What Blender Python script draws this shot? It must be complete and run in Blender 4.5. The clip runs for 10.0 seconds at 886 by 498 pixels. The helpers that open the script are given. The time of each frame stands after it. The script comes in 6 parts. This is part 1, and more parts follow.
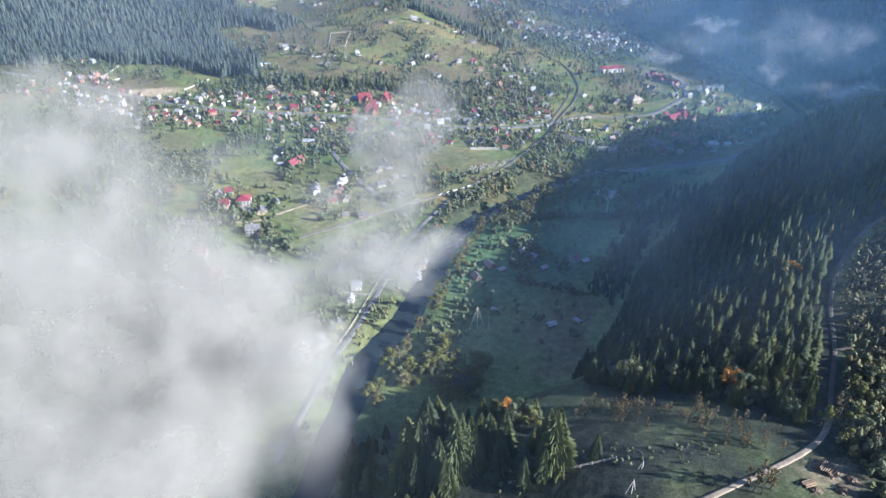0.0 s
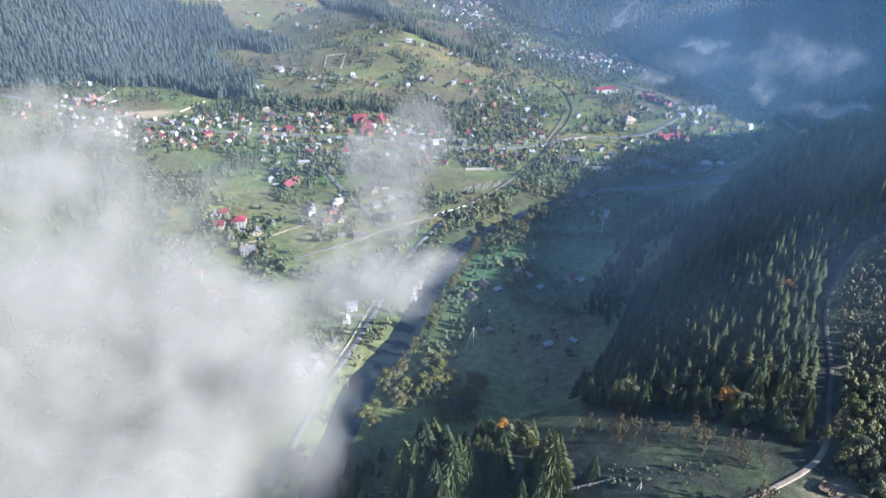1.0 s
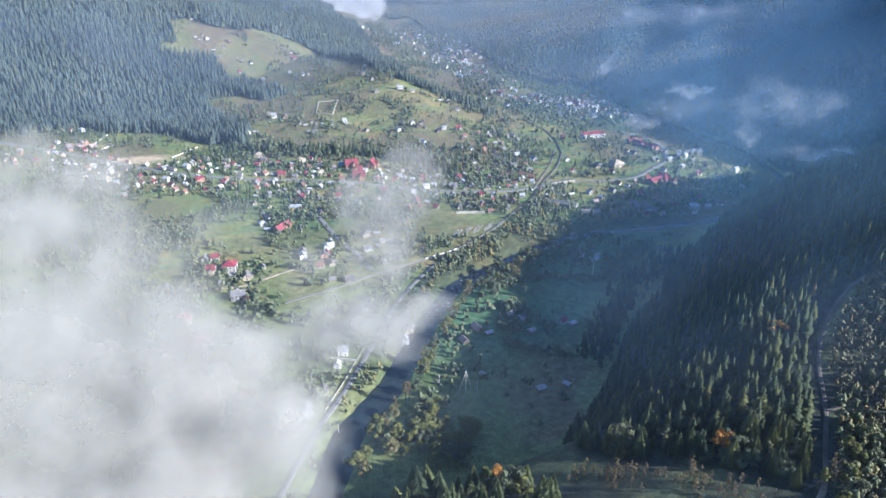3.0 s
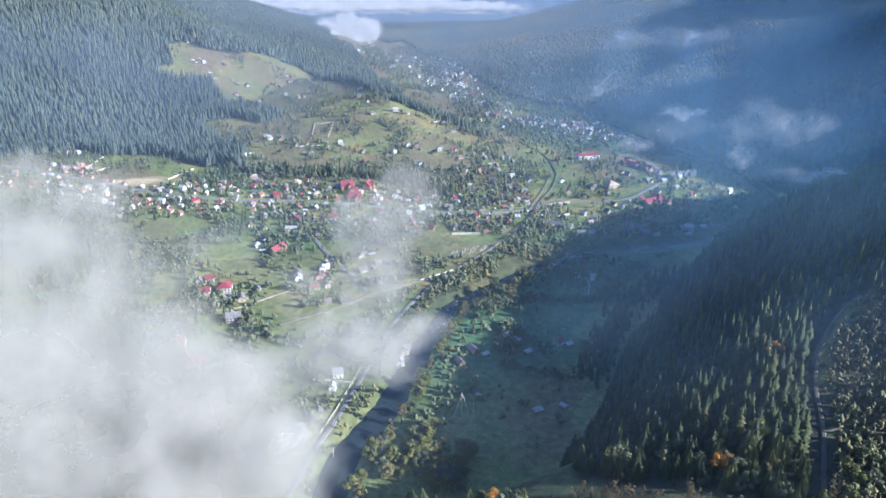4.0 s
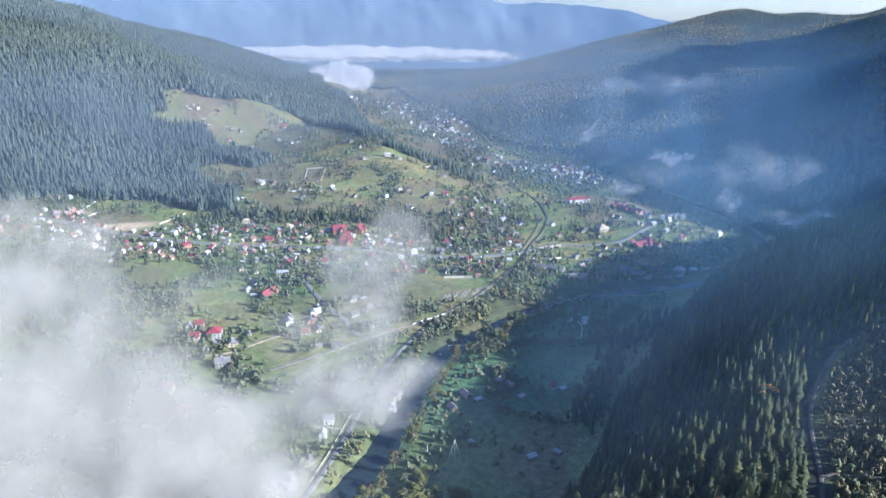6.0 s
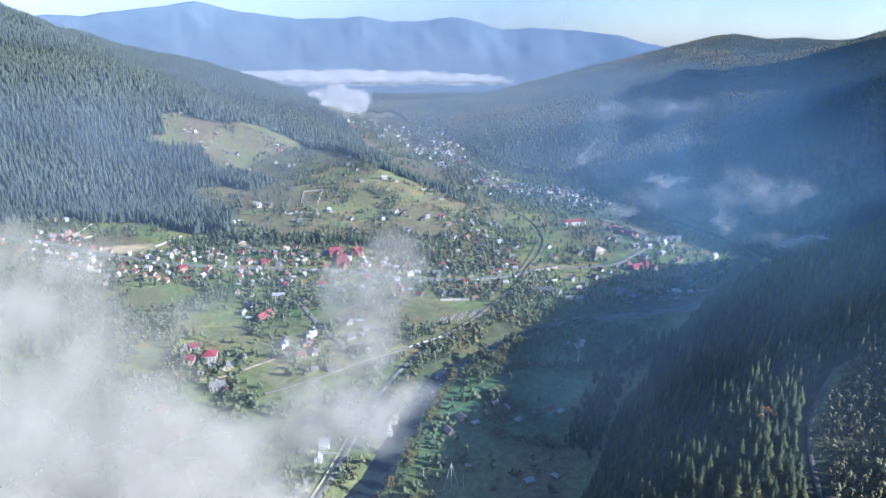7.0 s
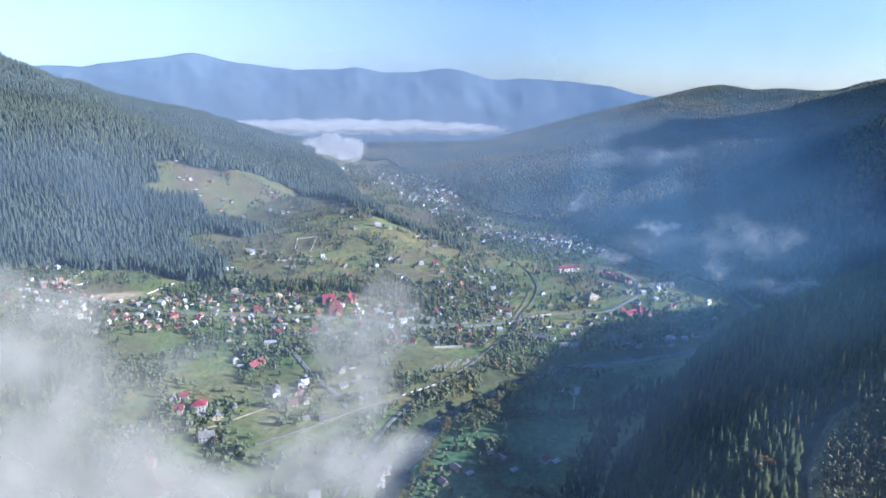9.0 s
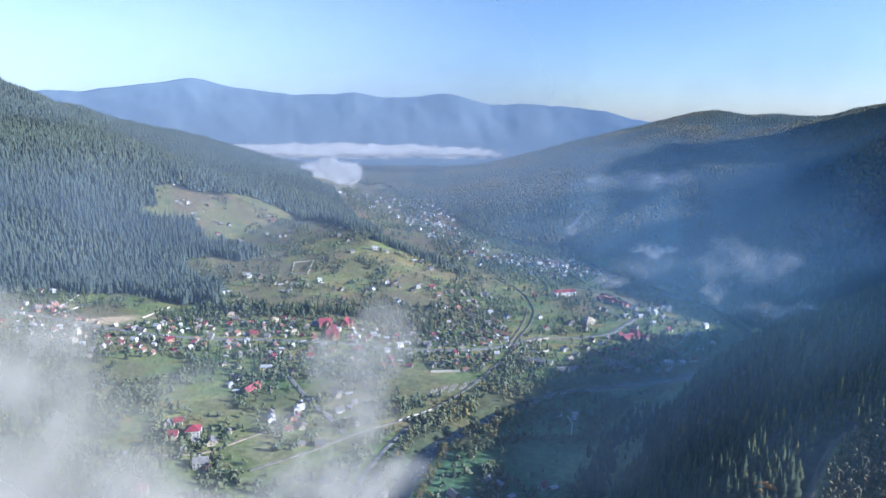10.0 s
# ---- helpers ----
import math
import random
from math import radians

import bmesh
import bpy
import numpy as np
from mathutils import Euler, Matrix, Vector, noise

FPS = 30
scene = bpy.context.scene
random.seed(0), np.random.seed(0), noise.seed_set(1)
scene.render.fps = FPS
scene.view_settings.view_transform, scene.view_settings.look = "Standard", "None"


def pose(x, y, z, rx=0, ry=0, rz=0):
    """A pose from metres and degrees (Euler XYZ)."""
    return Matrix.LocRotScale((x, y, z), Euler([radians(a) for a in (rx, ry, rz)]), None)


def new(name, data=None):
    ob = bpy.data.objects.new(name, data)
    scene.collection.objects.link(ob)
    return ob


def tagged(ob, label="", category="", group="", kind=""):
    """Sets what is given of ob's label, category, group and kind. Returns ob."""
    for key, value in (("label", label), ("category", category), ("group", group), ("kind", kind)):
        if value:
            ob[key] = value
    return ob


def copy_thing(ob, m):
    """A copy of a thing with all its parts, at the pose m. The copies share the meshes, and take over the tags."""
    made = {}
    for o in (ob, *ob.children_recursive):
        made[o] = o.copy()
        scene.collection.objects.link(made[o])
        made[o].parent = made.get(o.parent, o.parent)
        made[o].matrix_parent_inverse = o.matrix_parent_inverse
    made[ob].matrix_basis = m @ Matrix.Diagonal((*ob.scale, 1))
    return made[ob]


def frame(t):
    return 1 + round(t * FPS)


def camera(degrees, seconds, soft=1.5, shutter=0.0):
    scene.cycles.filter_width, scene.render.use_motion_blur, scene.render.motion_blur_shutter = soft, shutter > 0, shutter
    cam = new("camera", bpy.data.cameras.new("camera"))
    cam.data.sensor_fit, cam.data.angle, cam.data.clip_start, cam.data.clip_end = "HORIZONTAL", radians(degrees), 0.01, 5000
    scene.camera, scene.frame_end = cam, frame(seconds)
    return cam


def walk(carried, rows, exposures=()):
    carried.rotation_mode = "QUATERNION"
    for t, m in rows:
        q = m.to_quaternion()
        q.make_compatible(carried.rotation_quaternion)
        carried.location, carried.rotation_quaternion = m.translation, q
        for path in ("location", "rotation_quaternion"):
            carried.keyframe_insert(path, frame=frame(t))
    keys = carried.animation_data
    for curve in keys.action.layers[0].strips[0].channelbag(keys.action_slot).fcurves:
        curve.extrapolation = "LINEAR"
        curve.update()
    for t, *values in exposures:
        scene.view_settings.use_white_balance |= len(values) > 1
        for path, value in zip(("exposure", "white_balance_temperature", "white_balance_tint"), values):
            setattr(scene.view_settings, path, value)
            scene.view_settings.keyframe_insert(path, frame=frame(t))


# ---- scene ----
STOPS, KELVIN, TINT = 1.78, 5050.0, 17.5
cam = camera(67.0, 10.0, soft=1.5)
EYE = 250.0     # in the units of the plan
SCALE = 1.3     # metres to one unit of the plan, from the doors and eaves of the houses
# seconds, pitch, yaw, roll: the camera hangs still in the air and tilts upwards
ROWS = [
    (0.0, -30.000, -0.000, 0.000),
    (0.5, -29.114, -0.235, -0.003),
    (1.0, -28.277, -0.457, 0.038),
    (1.5, -27.403, -0.658, 0.050),
    (2.0, -26.458, -0.874, 0.023),
    (2.5, -25.498, -1.080, 0.039),
    (4.0, -22.767, -1.664, -0.007),
    (4.5, -21.846, -1.858, -0.019),
    (5.0, -20.928, -2.034, -0.039),
    (5.5, -19.977, -2.211, -0.047),
    (7.0, -17.109, -2.688, -0.117),
    (7.5, -16.112, -2.834, -0.113),
    (8.0, -15.109, -2.987, -0.163),
    (8.5, -14.112, -3.112, -0.160),
    (9.0, -13.106, -3.246, -0.177),
    (9.5, -12.093, -3.358, -0.215),
    (10.0, -11.077, -3.491, -0.251),
]
walk(cam, [(t, pose(0, 0, EYE * SCALE, 90 + pitch, roll, yaw)) for t, pitch, yaw, roll in ROWS], [(0.0, STOPS + 0.06, KELVIN + 270, TINT), (5.0, STOPS + 0.10, KELVIN + 110, TINT), (8.5, STOPS - 0.04, KELVIN + 30, TINT), (10.0, STOPS - 0.16, KELVIN, TINT)])
SUN_FROM = Vector((0.88, -0.31, 0.43)).normalized()
world = bpy.data.worlds.new("world")
scene.world = world
world.use_nodes = True
wn = world.node_tree.nodes
sky = wn.new("ShaderNodeTexSky")
sky.sky_type, sky.sun_disc = "NISHITA", False
sky.sun_elevation = math.asin(SUN_FROM.z)
sky.sun_rotation = math.atan2(SUN_FROM.x, SUN_FROM.y)
sky.altitude, sky.air_density, sky.dust_density, sky.ozone_density = 700.0, 1.0, 0.35, 2.2
wn["Background"].inputs["Strength"].default_value = 0.051
world.node_tree.links.new(sky.outputs["Color"], wn["Background"].inputs["Color"])
sun_data = bpy.data.lights.new("sun", "SUN")
sun_data.energy, sun_data.angle, sun_data.color = 4.1, radians(0.6), (1.0, 0.92, 0.76)
sun = new("sun", sun_data)
sun.rotation_mode = "QUATERNION"
sun.rotation_quaternion = SUN_FROM.to_track_quat("Z", "Y")
sun.location = SUN_FROM * 900.0

# ---- small tools ----
def ntree(name):
    m = bpy.data.materials.new(name)
    m.use_nodes = True
    return m, m.node_tree.nodes, m.node_tree.links, m.node_tree.nodes["Principled BSDF"]


def ramp_node(nodes, links, source, stops):
    r = nodes.new("ShaderNodeValToRGB")
    while len(r.color_ramp.elements) < len(stops):
        r.color_ramp.elements.new(0.5)
    for e, (p, c) in zip(r.color_ramp.elements, stops):
        e.position, e.color = p, (*c, 1.0)
    links.new(source, r.inputs["Fac"])
    return r.outputs["Color"]


def noise_node(nodes, links, scale, detail=4.0, coord="Object"):
    c = nodes.new("ShaderNodeTexCoord")
    n = nodes.new("ShaderNodeTexNoise")
    n.inputs["Scale"].default_value, n.inputs["Detail"].default_value = scale, detail
    links.new(c.outputs[coord], n.inputs["Vector"])
    return n.outputs["Fac"]


def mix_node(nodes, links, fac, a, b, blend="MIX"):
    m = nodes.new("ShaderNodeMix")
    m.data_type, m.blend_type = "RGBA", blend
    for socket, value in ((m.inputs[0], fac), (m.inputs[6], a), (m.inputs[7], b)):
        if isinstance(value, (int, float)):
            socket.default_value = value
        elif isinstance(value, tuple):
            socket.default_value = (*value, 1.0)
        else:
            links.new(value, socket)
    return m.outputs[2]


def bump_node(nodes, links, bsdf, height_socket, strength, distance):
    b = nodes.new("ShaderNodeBump")
    b.inputs["Strength"].default_value, b.inputs["Distance"].default_value = strength, distance
    links.new(height_socket, b.inputs["Height"])
    links.new(b.outputs["Normal"], bsdf.inputs["Normal"])


def grained(name, dark, light, scale, rough=0.85, detail=5.0, bump=0.0, metal=0.0, per_object=0.0, coord="Object"):
    """A material of two tones in noise at two scales, with a little change from thing to thing."""
    m, n, l, b = ntree(name)
    fine = noise_node(n, l, scale, detail, coord)
    broad = noise_node(n, l, scale * 0.13, 3.0, coord)
    c = ramp_node(n, l, fine, [(0.3, dark), (0.7, light)])
    c2 = ramp_node(n, l, broad, [(0.35, (0.72, 0.72, 0.72)), (0.65, (1.12, 1.12, 1.12))])
    c = mix_node(n, l, 1.0, c, c2, "MULTIPLY")
    if per_object:
        info = n.new("ShaderNodeObjectInfo")
        c3 = ramp_node(n, l, info.outputs["Random"], [(0.0, (1 - per_object,) * 3), (1.0, (1 + per_object,) * 3)])
        c = mix_node(n, l, 1.0, c, c3, "MULTIPLY")
    l.new(c, b.inputs["Base Color"])
    b.inputs["Roughness"].default_value, b.inputs["Metallic"].default_value = rough, metal
    if bump:
        bump_node(n, l, b, fine, bump, 0.5 / scale)
    return m


def haze_coat(bsdf, weight, rough, ior):
    """A thin glossy coat that mirrors the sky at low angles, in place of haze."""
    bsdf.inputs["Coat Weight"].default_value, bsdf.inputs["Coat Roughness"].default_value, bsdf.inputs["Coat IOR"].default_value = weight, rough, ior


def mesh_of(name, verts, faces, material=None, smooth=False, tint=None):
    """A mesh from arrays of corners and of triangles or quads."""
    verts, faces = np.asarray(verts, np.float32), np.asarray(faces, np.int32)
    me = bpy.data.meshes.new(name)
    me.vertices.add(len(verts))
    me.vertices.foreach_set("co", verts.ravel())
    k = faces.shape[1]
    me.loops.add(faces.size)
    me.loops.foreach_set("vertex_index", faces.ravel())
    me.polygons.add(len(faces))
    me.polygons.foreach_set("loop_start", np.arange(0, faces.size, k, dtype=np.int32))
    me.polygons.foreach_set("use_smooth", np.full(len(faces), smooth))
    for key, values in (tint or {}).items():
        me.attributes.new(key, "FLOAT", "POINT").data.foreach_set("value", np.asarray(values, np.float32))
    me.update(calc_edges=True)
    if material:
        me.materials.append(material)
    return me


def part(name, data, parent, m=None, label=""):
    """Links a mesh as one object under a thing or under a part."""
    ob = new(name, data)
    ob.parent = parent
    if m is not None:
        ob.matrix_basis = m
    return tagged(ob, label)


def bm_mesh(name, bm, material, smooth=False):
    me = bpy.data.meshes.new(name)
    bm.to_mesh(me)
    bm.free()
    me.materials.append(material)
    for p in me.polygons:
        p.use_smooth = smooth
    return me


def box_bm(bm, x0, x1, y0, y1, z0, z1):
    v = [bm.verts.new((x, y, z)) for z in (z0, z1) for y in (y0, y1) for x in (x0, x1)]
    for f in ((0, 2, 3, 1), (4, 5, 7, 6), (0, 1, 5, 4), (2, 6, 7, 3), (0, 4, 6, 2), (1, 3, 7, 5)):
        bm.faces.new([v[i] for i in f])
    return v


def box_mesh(name, size, material, bevel=0.0):
    """A box that stands on z = 0, middle at the origin."""
    bm = bmesh.new()
    a, b, c = size
    box_bm(bm, -a / 2, a / 2, -b / 2, b / 2, 0, c)
    if bevel:
        bmesh.ops.bevel(bm, geom=bm.edges[:], offset=bevel, segments=1, affect="EDGES")
    return bm_mesh(name, bm, material)

# ---- the lie of the land ----
LATTICE = np.random.RandomState(11).rand(256, 256)


def vnoise(x, y, size, shift=0):
    """Smooth noise from 0 to 1 with cells of that size in metres."""
    u, v = np.asarray(x, float) / size + 37.3 * shift, np.asarray(y, float) / size + 11.9 * shift
    i, j = np.floor(u).astype(int), np.floor(v).astype(int)
    a, b = u - i, v - j
    a, b = a * a * (3 - 2 * a), b * b * (3 - 2 * b)
    g = lambda p, q: LATTICE[p & 255, q & 255]
    return (g(i, j) * (1 - a) + g(i + 1, j) * a) * (1 - b) + (g(i, j + 1) * (1 - a) + g(i + 1, j + 1) * a) * b


def fbm(x, y, size, octaves=4, shift=0):
    total, weight = 0.0, 0.0
    for k in range(octaves):
        total = total + vnoise(x, y, size / 2**k, shift + k) * 0.5**k
        weight += 0.5**k
    return total / weight


def ramp(v, lo, hi):
    s = np.clip((v - lo) / (hi - lo), 0.0, 1.0)
    return s * s * (3 - 2 * s)


def to_line(x, y, line):
    """Distance to a polyline, the side (positive: to its right) and the third value carried along it."""
    x, y = np.asarray(x, float), np.asarray(y, float)
    best, side, carried = np.full(x.shape, 1e9), np.zeros(x.shape), np.zeros(x.shape)
    for (ax, ay, *az), (bx, by, *bz) in zip(line, line[1:]):
        dx, dy = bx - ax, by - ay
        k = np.clip(((x - ax) * dx + (y - ay) * dy) / (dx * dx + dy * dy), 0, 1)
        d = np.hypot(x - ax - k * dx, y - ay - k * dy)
        near = d < best
        best = np.where(near, d, best)
        side = np.where(near, np.sign((x - ax) * dy - (y - ay) * dx), side)
        if az:
            carried = np.where(near, az[0] + k * (bz[0] - az[0]), carried)
    return best, side, carried


def inside(x, y, ring):
    """Even-odd test against a closed outline."""
    x, y = np.asarray(x, float), np.asarray(y, float)
    odd = np.zeros(x.shape, bool)
    for (ax, ay), (bx, by) in zip(ring, ring[1:] + ring[:1]):
        cross = (ay > y) != (by > y)
        odd ^= cross & (x < (bx - ax) * (y - ay) / (by - ay + 1e-12) + ax)
    return odd


def ridge(x, y, line, width, power=1.0):
    d, _, top = to_line(x, y, line)
    f = np.clip(1 - d / width, 0, 1) ** power
    return top * (f + 0.12 * np.sin(f * math.pi * 2) * (1 - f))


RIVER = [(-110, -60), (-75, 120), (-59, 214), (-47, 298), (-23, 347), (0, 426), (21, 478), (56, 511), (100, 551),
         (145, 576), (213, 592), (277, 608), (350, 655), (415, 740), (420, 850), (380, 960), (345, 1080), (300, 1230)]
HILL_FOOT = [(-60, -400), (-62, 100), (-52, 170), (-38, 224), (14, 266), (62, 290), (92, 330), (119, 387), (184, 490), (269, 597),
             (360, 650), (440, 720), (520, 800), (700, 840), (1100, 800)]
LEFT_RIDGE = [(-2600, 1300, 560), (-1198, 1987, 405), (-1149, 2050, 317), (-1103, 2104, 301), (-1053, 2159, 261), (-997, 2217, 252), (-937, 2275, 246), (-871, 2333, 230), (-800, 2392, 204), (-724, 2450, 172), (-642, 2507, 129), (-590, 2541, 117), (-518, 2585, 96), (-384, 2650, 58), (-250, 2690, 6)]
SHOULDER = [(-520, 1366, 30), (-300, 1290, 52), (-117, 1215, 58), (-53, 1060, 46), (40, 930, 16), (110, 850, 2)]
FAR_RIDGE = [(430, 3290, 10), (508, 3240, 52), (635, 3192, 91), (757, 3139, 125), (873, 3083, 157), (984, 3023, 190), (1090, 2962, 218), (1189, 2898, 246), (1282, 2833, 264), (1328, 2800, 268), (1372, 2766, 263), (1424, 2725, 248), (1535, 2629, 255), (1609, 2561, 260), (1650, 2521, 268), (1700, 2469, 293), (1758, 2407, 312), (1837, 2315, 322), (2900, 1900, 340)]
SPUR = [(560, 1640, 30), (629, 1506, 63), (642, 1492, 116), (672, 1461, 142), (720, 1405, 148), (770, 1340, 156), (807, 1287, 168), (839, 1236, 193), (870, 1182, 225), (899, 1127, 254), (1500, 1050, 330)]
# massif beyond the view, added and raised only to cast shade
UNSEEN_MASSIF = [(1750, 850, 725), (2050, 1250, 800), (2250, 1750, 820), (2650, 2350, 520), (3100, 3000, 250)]


def hill_side(x, y):
    d, side, _ = to_line(x, y, HILL_FOOT)
    return d * side


def height(x, y):
    x, y = np.asarray(x, float), np.asarray(y, float)
    z = 3.0 * fbm(x, y, 180, 3) + 5.0 * ramp(x + 0.0 * y, 0, -500)
    s = hill_side(x, y)
    reach = 75 + 95 * ramp(y, 200, 380)
    hill = np.where(s > 0, (77 + 82 * ramp(y, 200, 340) + 20 * ramp(y, 410, 480) - 20 * ramp(y, 480, 600)) * (1 - 0.75 * ramp(y, 660, 800)) * (1 - np.exp(-np.maximum(s, 0) / reach)), 0)
    # rise out of view, added to throw the hill's shade over the valley
    hill = hill + np.maximum(105 + 50 * ramp(y, 310, 420) - hill, 0) * ramp(x / np.maximum(y, 1.0), 0.80, 1.0) * ramp(y, 210, 300) * (1 - ramp(y, 560, 700)) * ramp(s, 0, 60)
    hill = hill * (0.92 + 0.22 * fbm(x, y, 130, 2, 5))
    z = z + hill * ramp(s, -5, 45)
    z = z + 20 * np.exp(-((x + 14) / 30) ** 2 - ((y - 199) / 30) ** 2) * ramp(x, -56, -30)   # the knoll
    west = ridge(x, y, LEFT_RIDGE, 1200) + ridge(x, y, SHOULDER, 300)
    west = west * (0.9 + 0.2 * fbm(x, y, 300, 3, 9)) * (1 - 0.06 * np.sin(x / 90.0 + y / 210.0))
    east = np.maximum(ridge(x, y, FAR_RIDGE, 1800, 1.1), np.maximum(ridge(x, y, SPUR, 480, 0.9), ridge(x, y, UNSEEN_MASSIF, 850)))
    east = east * (0.88 + 0.24 * fbm(x, y, 420, 3, 3))
    z = z + np.maximum(west, east)
    d, _, _ = to_line(x, y, RIVER)
    bed = 1 - ramp(d, 5, 15 - 5 * ramp(y, 300, 560))
    return z * (1 - bed * ramp(60 - z, 0, 40)) - 2.5 * bed


def at_ground(x, y):
    return float(height(np.array([x]), np.array([y]))[0])

# ---- materials ----
def ground_material():
    m, n, l, b = ntree("meadow_and_forest_floor")
    broad = noise_node(n, l, 0.012, 4.0)
    fine = noise_node(n, l, 0.22, 6.0)
    green = ramp_node(n, l, broad, [(0.36, (0.120, 0.170, 0.064)), (0.50, (0.168, 0.205, 0.082)), (0.64, (0.215, 0.215, 0.102))])
    grain = ramp_node(n, l, fine, [(0.3, (0.62, 0.64, 0.6)), (0.7, (1.3, 1.27, 1.25))])
    tufts = ramp_node(n, l, noise_node(n, l, 1.1, 8.0), [(0.35, (0.55, 0.56, 0.52)), (0.65, (1.38, 1.36, 1.3))])
    grain = mix_node(n, l, 0.75, grain, mix_node(n, l, 1.0, grain, tufts, "MULTIPLY"))
    c = mix_node(n, l, 1.0, green, grain, "MULTIPLY")
    # gardens and strips of field, each with its own tone
    cells = n.new("ShaderNodeTexVoronoi")
    cells.distance = "CHEBYCHEV"
    cells.inputs["Scale"].default_value, cells.inputs["Randomness"].default_value = 0.034, 0.75
    spread = n.new("ShaderNodeMapping")
    spread.inputs["Rotation"].default_value, spread.inputs["Scale"].default_value = (0, 0, 0.42), (1.0, 1.9, 0.0)
    l.new(n.new("ShaderNodeTexCoord").outputs["Object"], spread.inputs["Vector"])
    l.new(spread.outputs["Vector"], cells.inputs["Vector"])
    split = n.new("ShaderNodeSeparateColor")
    l.new(cells.outputs["Color"], split.inputs["Color"])
    tone = ramp_node(n, l, split.outputs[0], [(0.0, (0.72, 0.86, 0.70)), (0.45, (1.0, 1.0, 1.0)), (0.7, (1.18, 1.12, 0.95)), (0.9, (1.15, 0.92, 0.80))])
    a = n.new("ShaderNodeAttribute")
    a.attribute_name = "farmland"
    c = mix_node(n, l, a.outputs["Fac"], c, mix_node(n, l, 1.0, c, tone, "MULTIPLY"))
    for key, colour in (("shade_teal", (0.072, 0.150, 0.078)), ("dry", (0.172, 0.138, 0.082)), ("forest", (0.042, 0.048, 0.038)), ("bare", (0.50, 0.40, 0.27))):
        a = n.new("ShaderNodeAttribute")
        a.attribute_name = key
        patch = mix_node(n, l, 1.0, colour, grain, "MULTIPLY")
        c = mix_node(n, l, a.outputs["Fac"], c, patch)
    l.new(c, b.inputs["Base Color"])
    b.inputs["Roughness"].default_value = 0.95
    b.inputs["Specular IOR Level"].default_value = 0.1
    haze_coat(b, 0.35, 0.45, 1.5)
    bump_node(n, l, b, fine, 0.6, 1.2)
    return m


def foliage_material(name, stops, scale=1.5, attribute=True, coat_weight=0.25):
    """Leaves or needles: the tone changes from tree to tree and over the crown."""
    m, n, l, b = ntree(name)
    if attribute:
        a = n.new("ShaderNodeAttribute")
        a.attribute_name = "tint"
        source = a.outputs["Fac"]
    else:
        source = n.new("ShaderNodeObjectInfo").outputs["Random"]
    c = ramp_node(n, l, source, stops)
    fine = ramp_node(n, l, noise_node(n, l, scale, 3.0), [(0.3, (0.6, 0.6, 0.6)), (0.7, (1.35, 1.35, 1.35))])
    l.new(mix_node(n, l, 1.0, c, fine, "MULTIPLY"), b.inputs["Base Color"])
    b.inputs["Roughness"].default_value = 0.8
    b.inputs["Specular IOR Level"].default_value = 0.3
    haze_coat(b, coat_weight, 0.55, 1.6)
    return m


MAT_GROUND = ground_material()
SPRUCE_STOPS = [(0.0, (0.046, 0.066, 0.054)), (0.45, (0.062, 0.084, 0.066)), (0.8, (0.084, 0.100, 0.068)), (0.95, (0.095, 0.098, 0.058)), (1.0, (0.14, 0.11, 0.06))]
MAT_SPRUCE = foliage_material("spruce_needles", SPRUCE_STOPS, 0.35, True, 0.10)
# needles darkened in place of shade on the near hill
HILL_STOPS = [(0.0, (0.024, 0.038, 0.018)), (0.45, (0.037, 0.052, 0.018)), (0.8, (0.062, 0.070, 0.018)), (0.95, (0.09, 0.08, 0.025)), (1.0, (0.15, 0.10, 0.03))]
MAT_SPRUCE_HILL = foliage_material("darkened_spruce_needles", HILL_STOPS, 0.6, True, 0.0)
MAT_SPRUCE_NEAR = foliage_material("spruce_branches", [(0.0, (0.045, 0.063, 0.030)), (0.5, (0.076, 0.094, 0.033)), (1.0, (0.125, 0.128, 0.038))], 1.4, False, 0.08)
LEAF_STOPS = [(0.0, (0.076, 0.100, 0.054)), (0.5, (0.114, 0.132, 0.066)), (0.8, (0.150, 0.150, 0.070)), (0.95, (0.165, 0.148, 0.055)), (1.0, (0.20, 0.150, 0.055))]
MAT_LEAF = foliage_material("broad_leaves", LEAF_STOPS, 0.6, True, 0.10)
BEECH_STOPS = [(0.0, (0.075, 0.085, 0.050)), (0.5, (0.110, 0.105, 0.055)), (0.8, (0.150, 0.125, 0.060)), (1.0, (0.20, 0.145, 0.065))]
MAT_BEECH = foliage_material("beech_leaves", BEECH_STOPS, 0.3, True, 0.05)
MAT_SCRUB = foliage_material("scrub_leaves", LEAF_STOPS, 0.9, True, 0.03)
MAT_LEAF_NEAR = foliage_material("broad_leaves_close", LEAF_STOPS[:4], 1.2, False, 0.08)
MAT_AUTUMN = grained("autumn_leaves", (0.32, 0.14, 0.02), (0.55, 0.28, 0.04), 1.2)
MAT_YELLOW_LEAF = grained("yellow_leaves", (0.105, 0.118, 0.026), (0.19, 0.185, 0.042), 1.2)
MAT_BIRCH = grained("fading_birch_leaves", (0.15, 0.12, 0.045), (0.26, 0.20, 0.085), 1.2)
MAT_BARK = grained("bark", (0.06, 0.045, 0.03), (0.13, 0.10, 0.075), 4.0)
MAT_WATER = grained("river_water", (0.016, 0.026, 0.028), (0.030, 0.042, 0.044), 0.05, rough=0.2)
MAT_ASPHALT = grained("asphalt", (0.15, 0.15, 0.146), (0.22, 0.216, 0.208), 0.6)
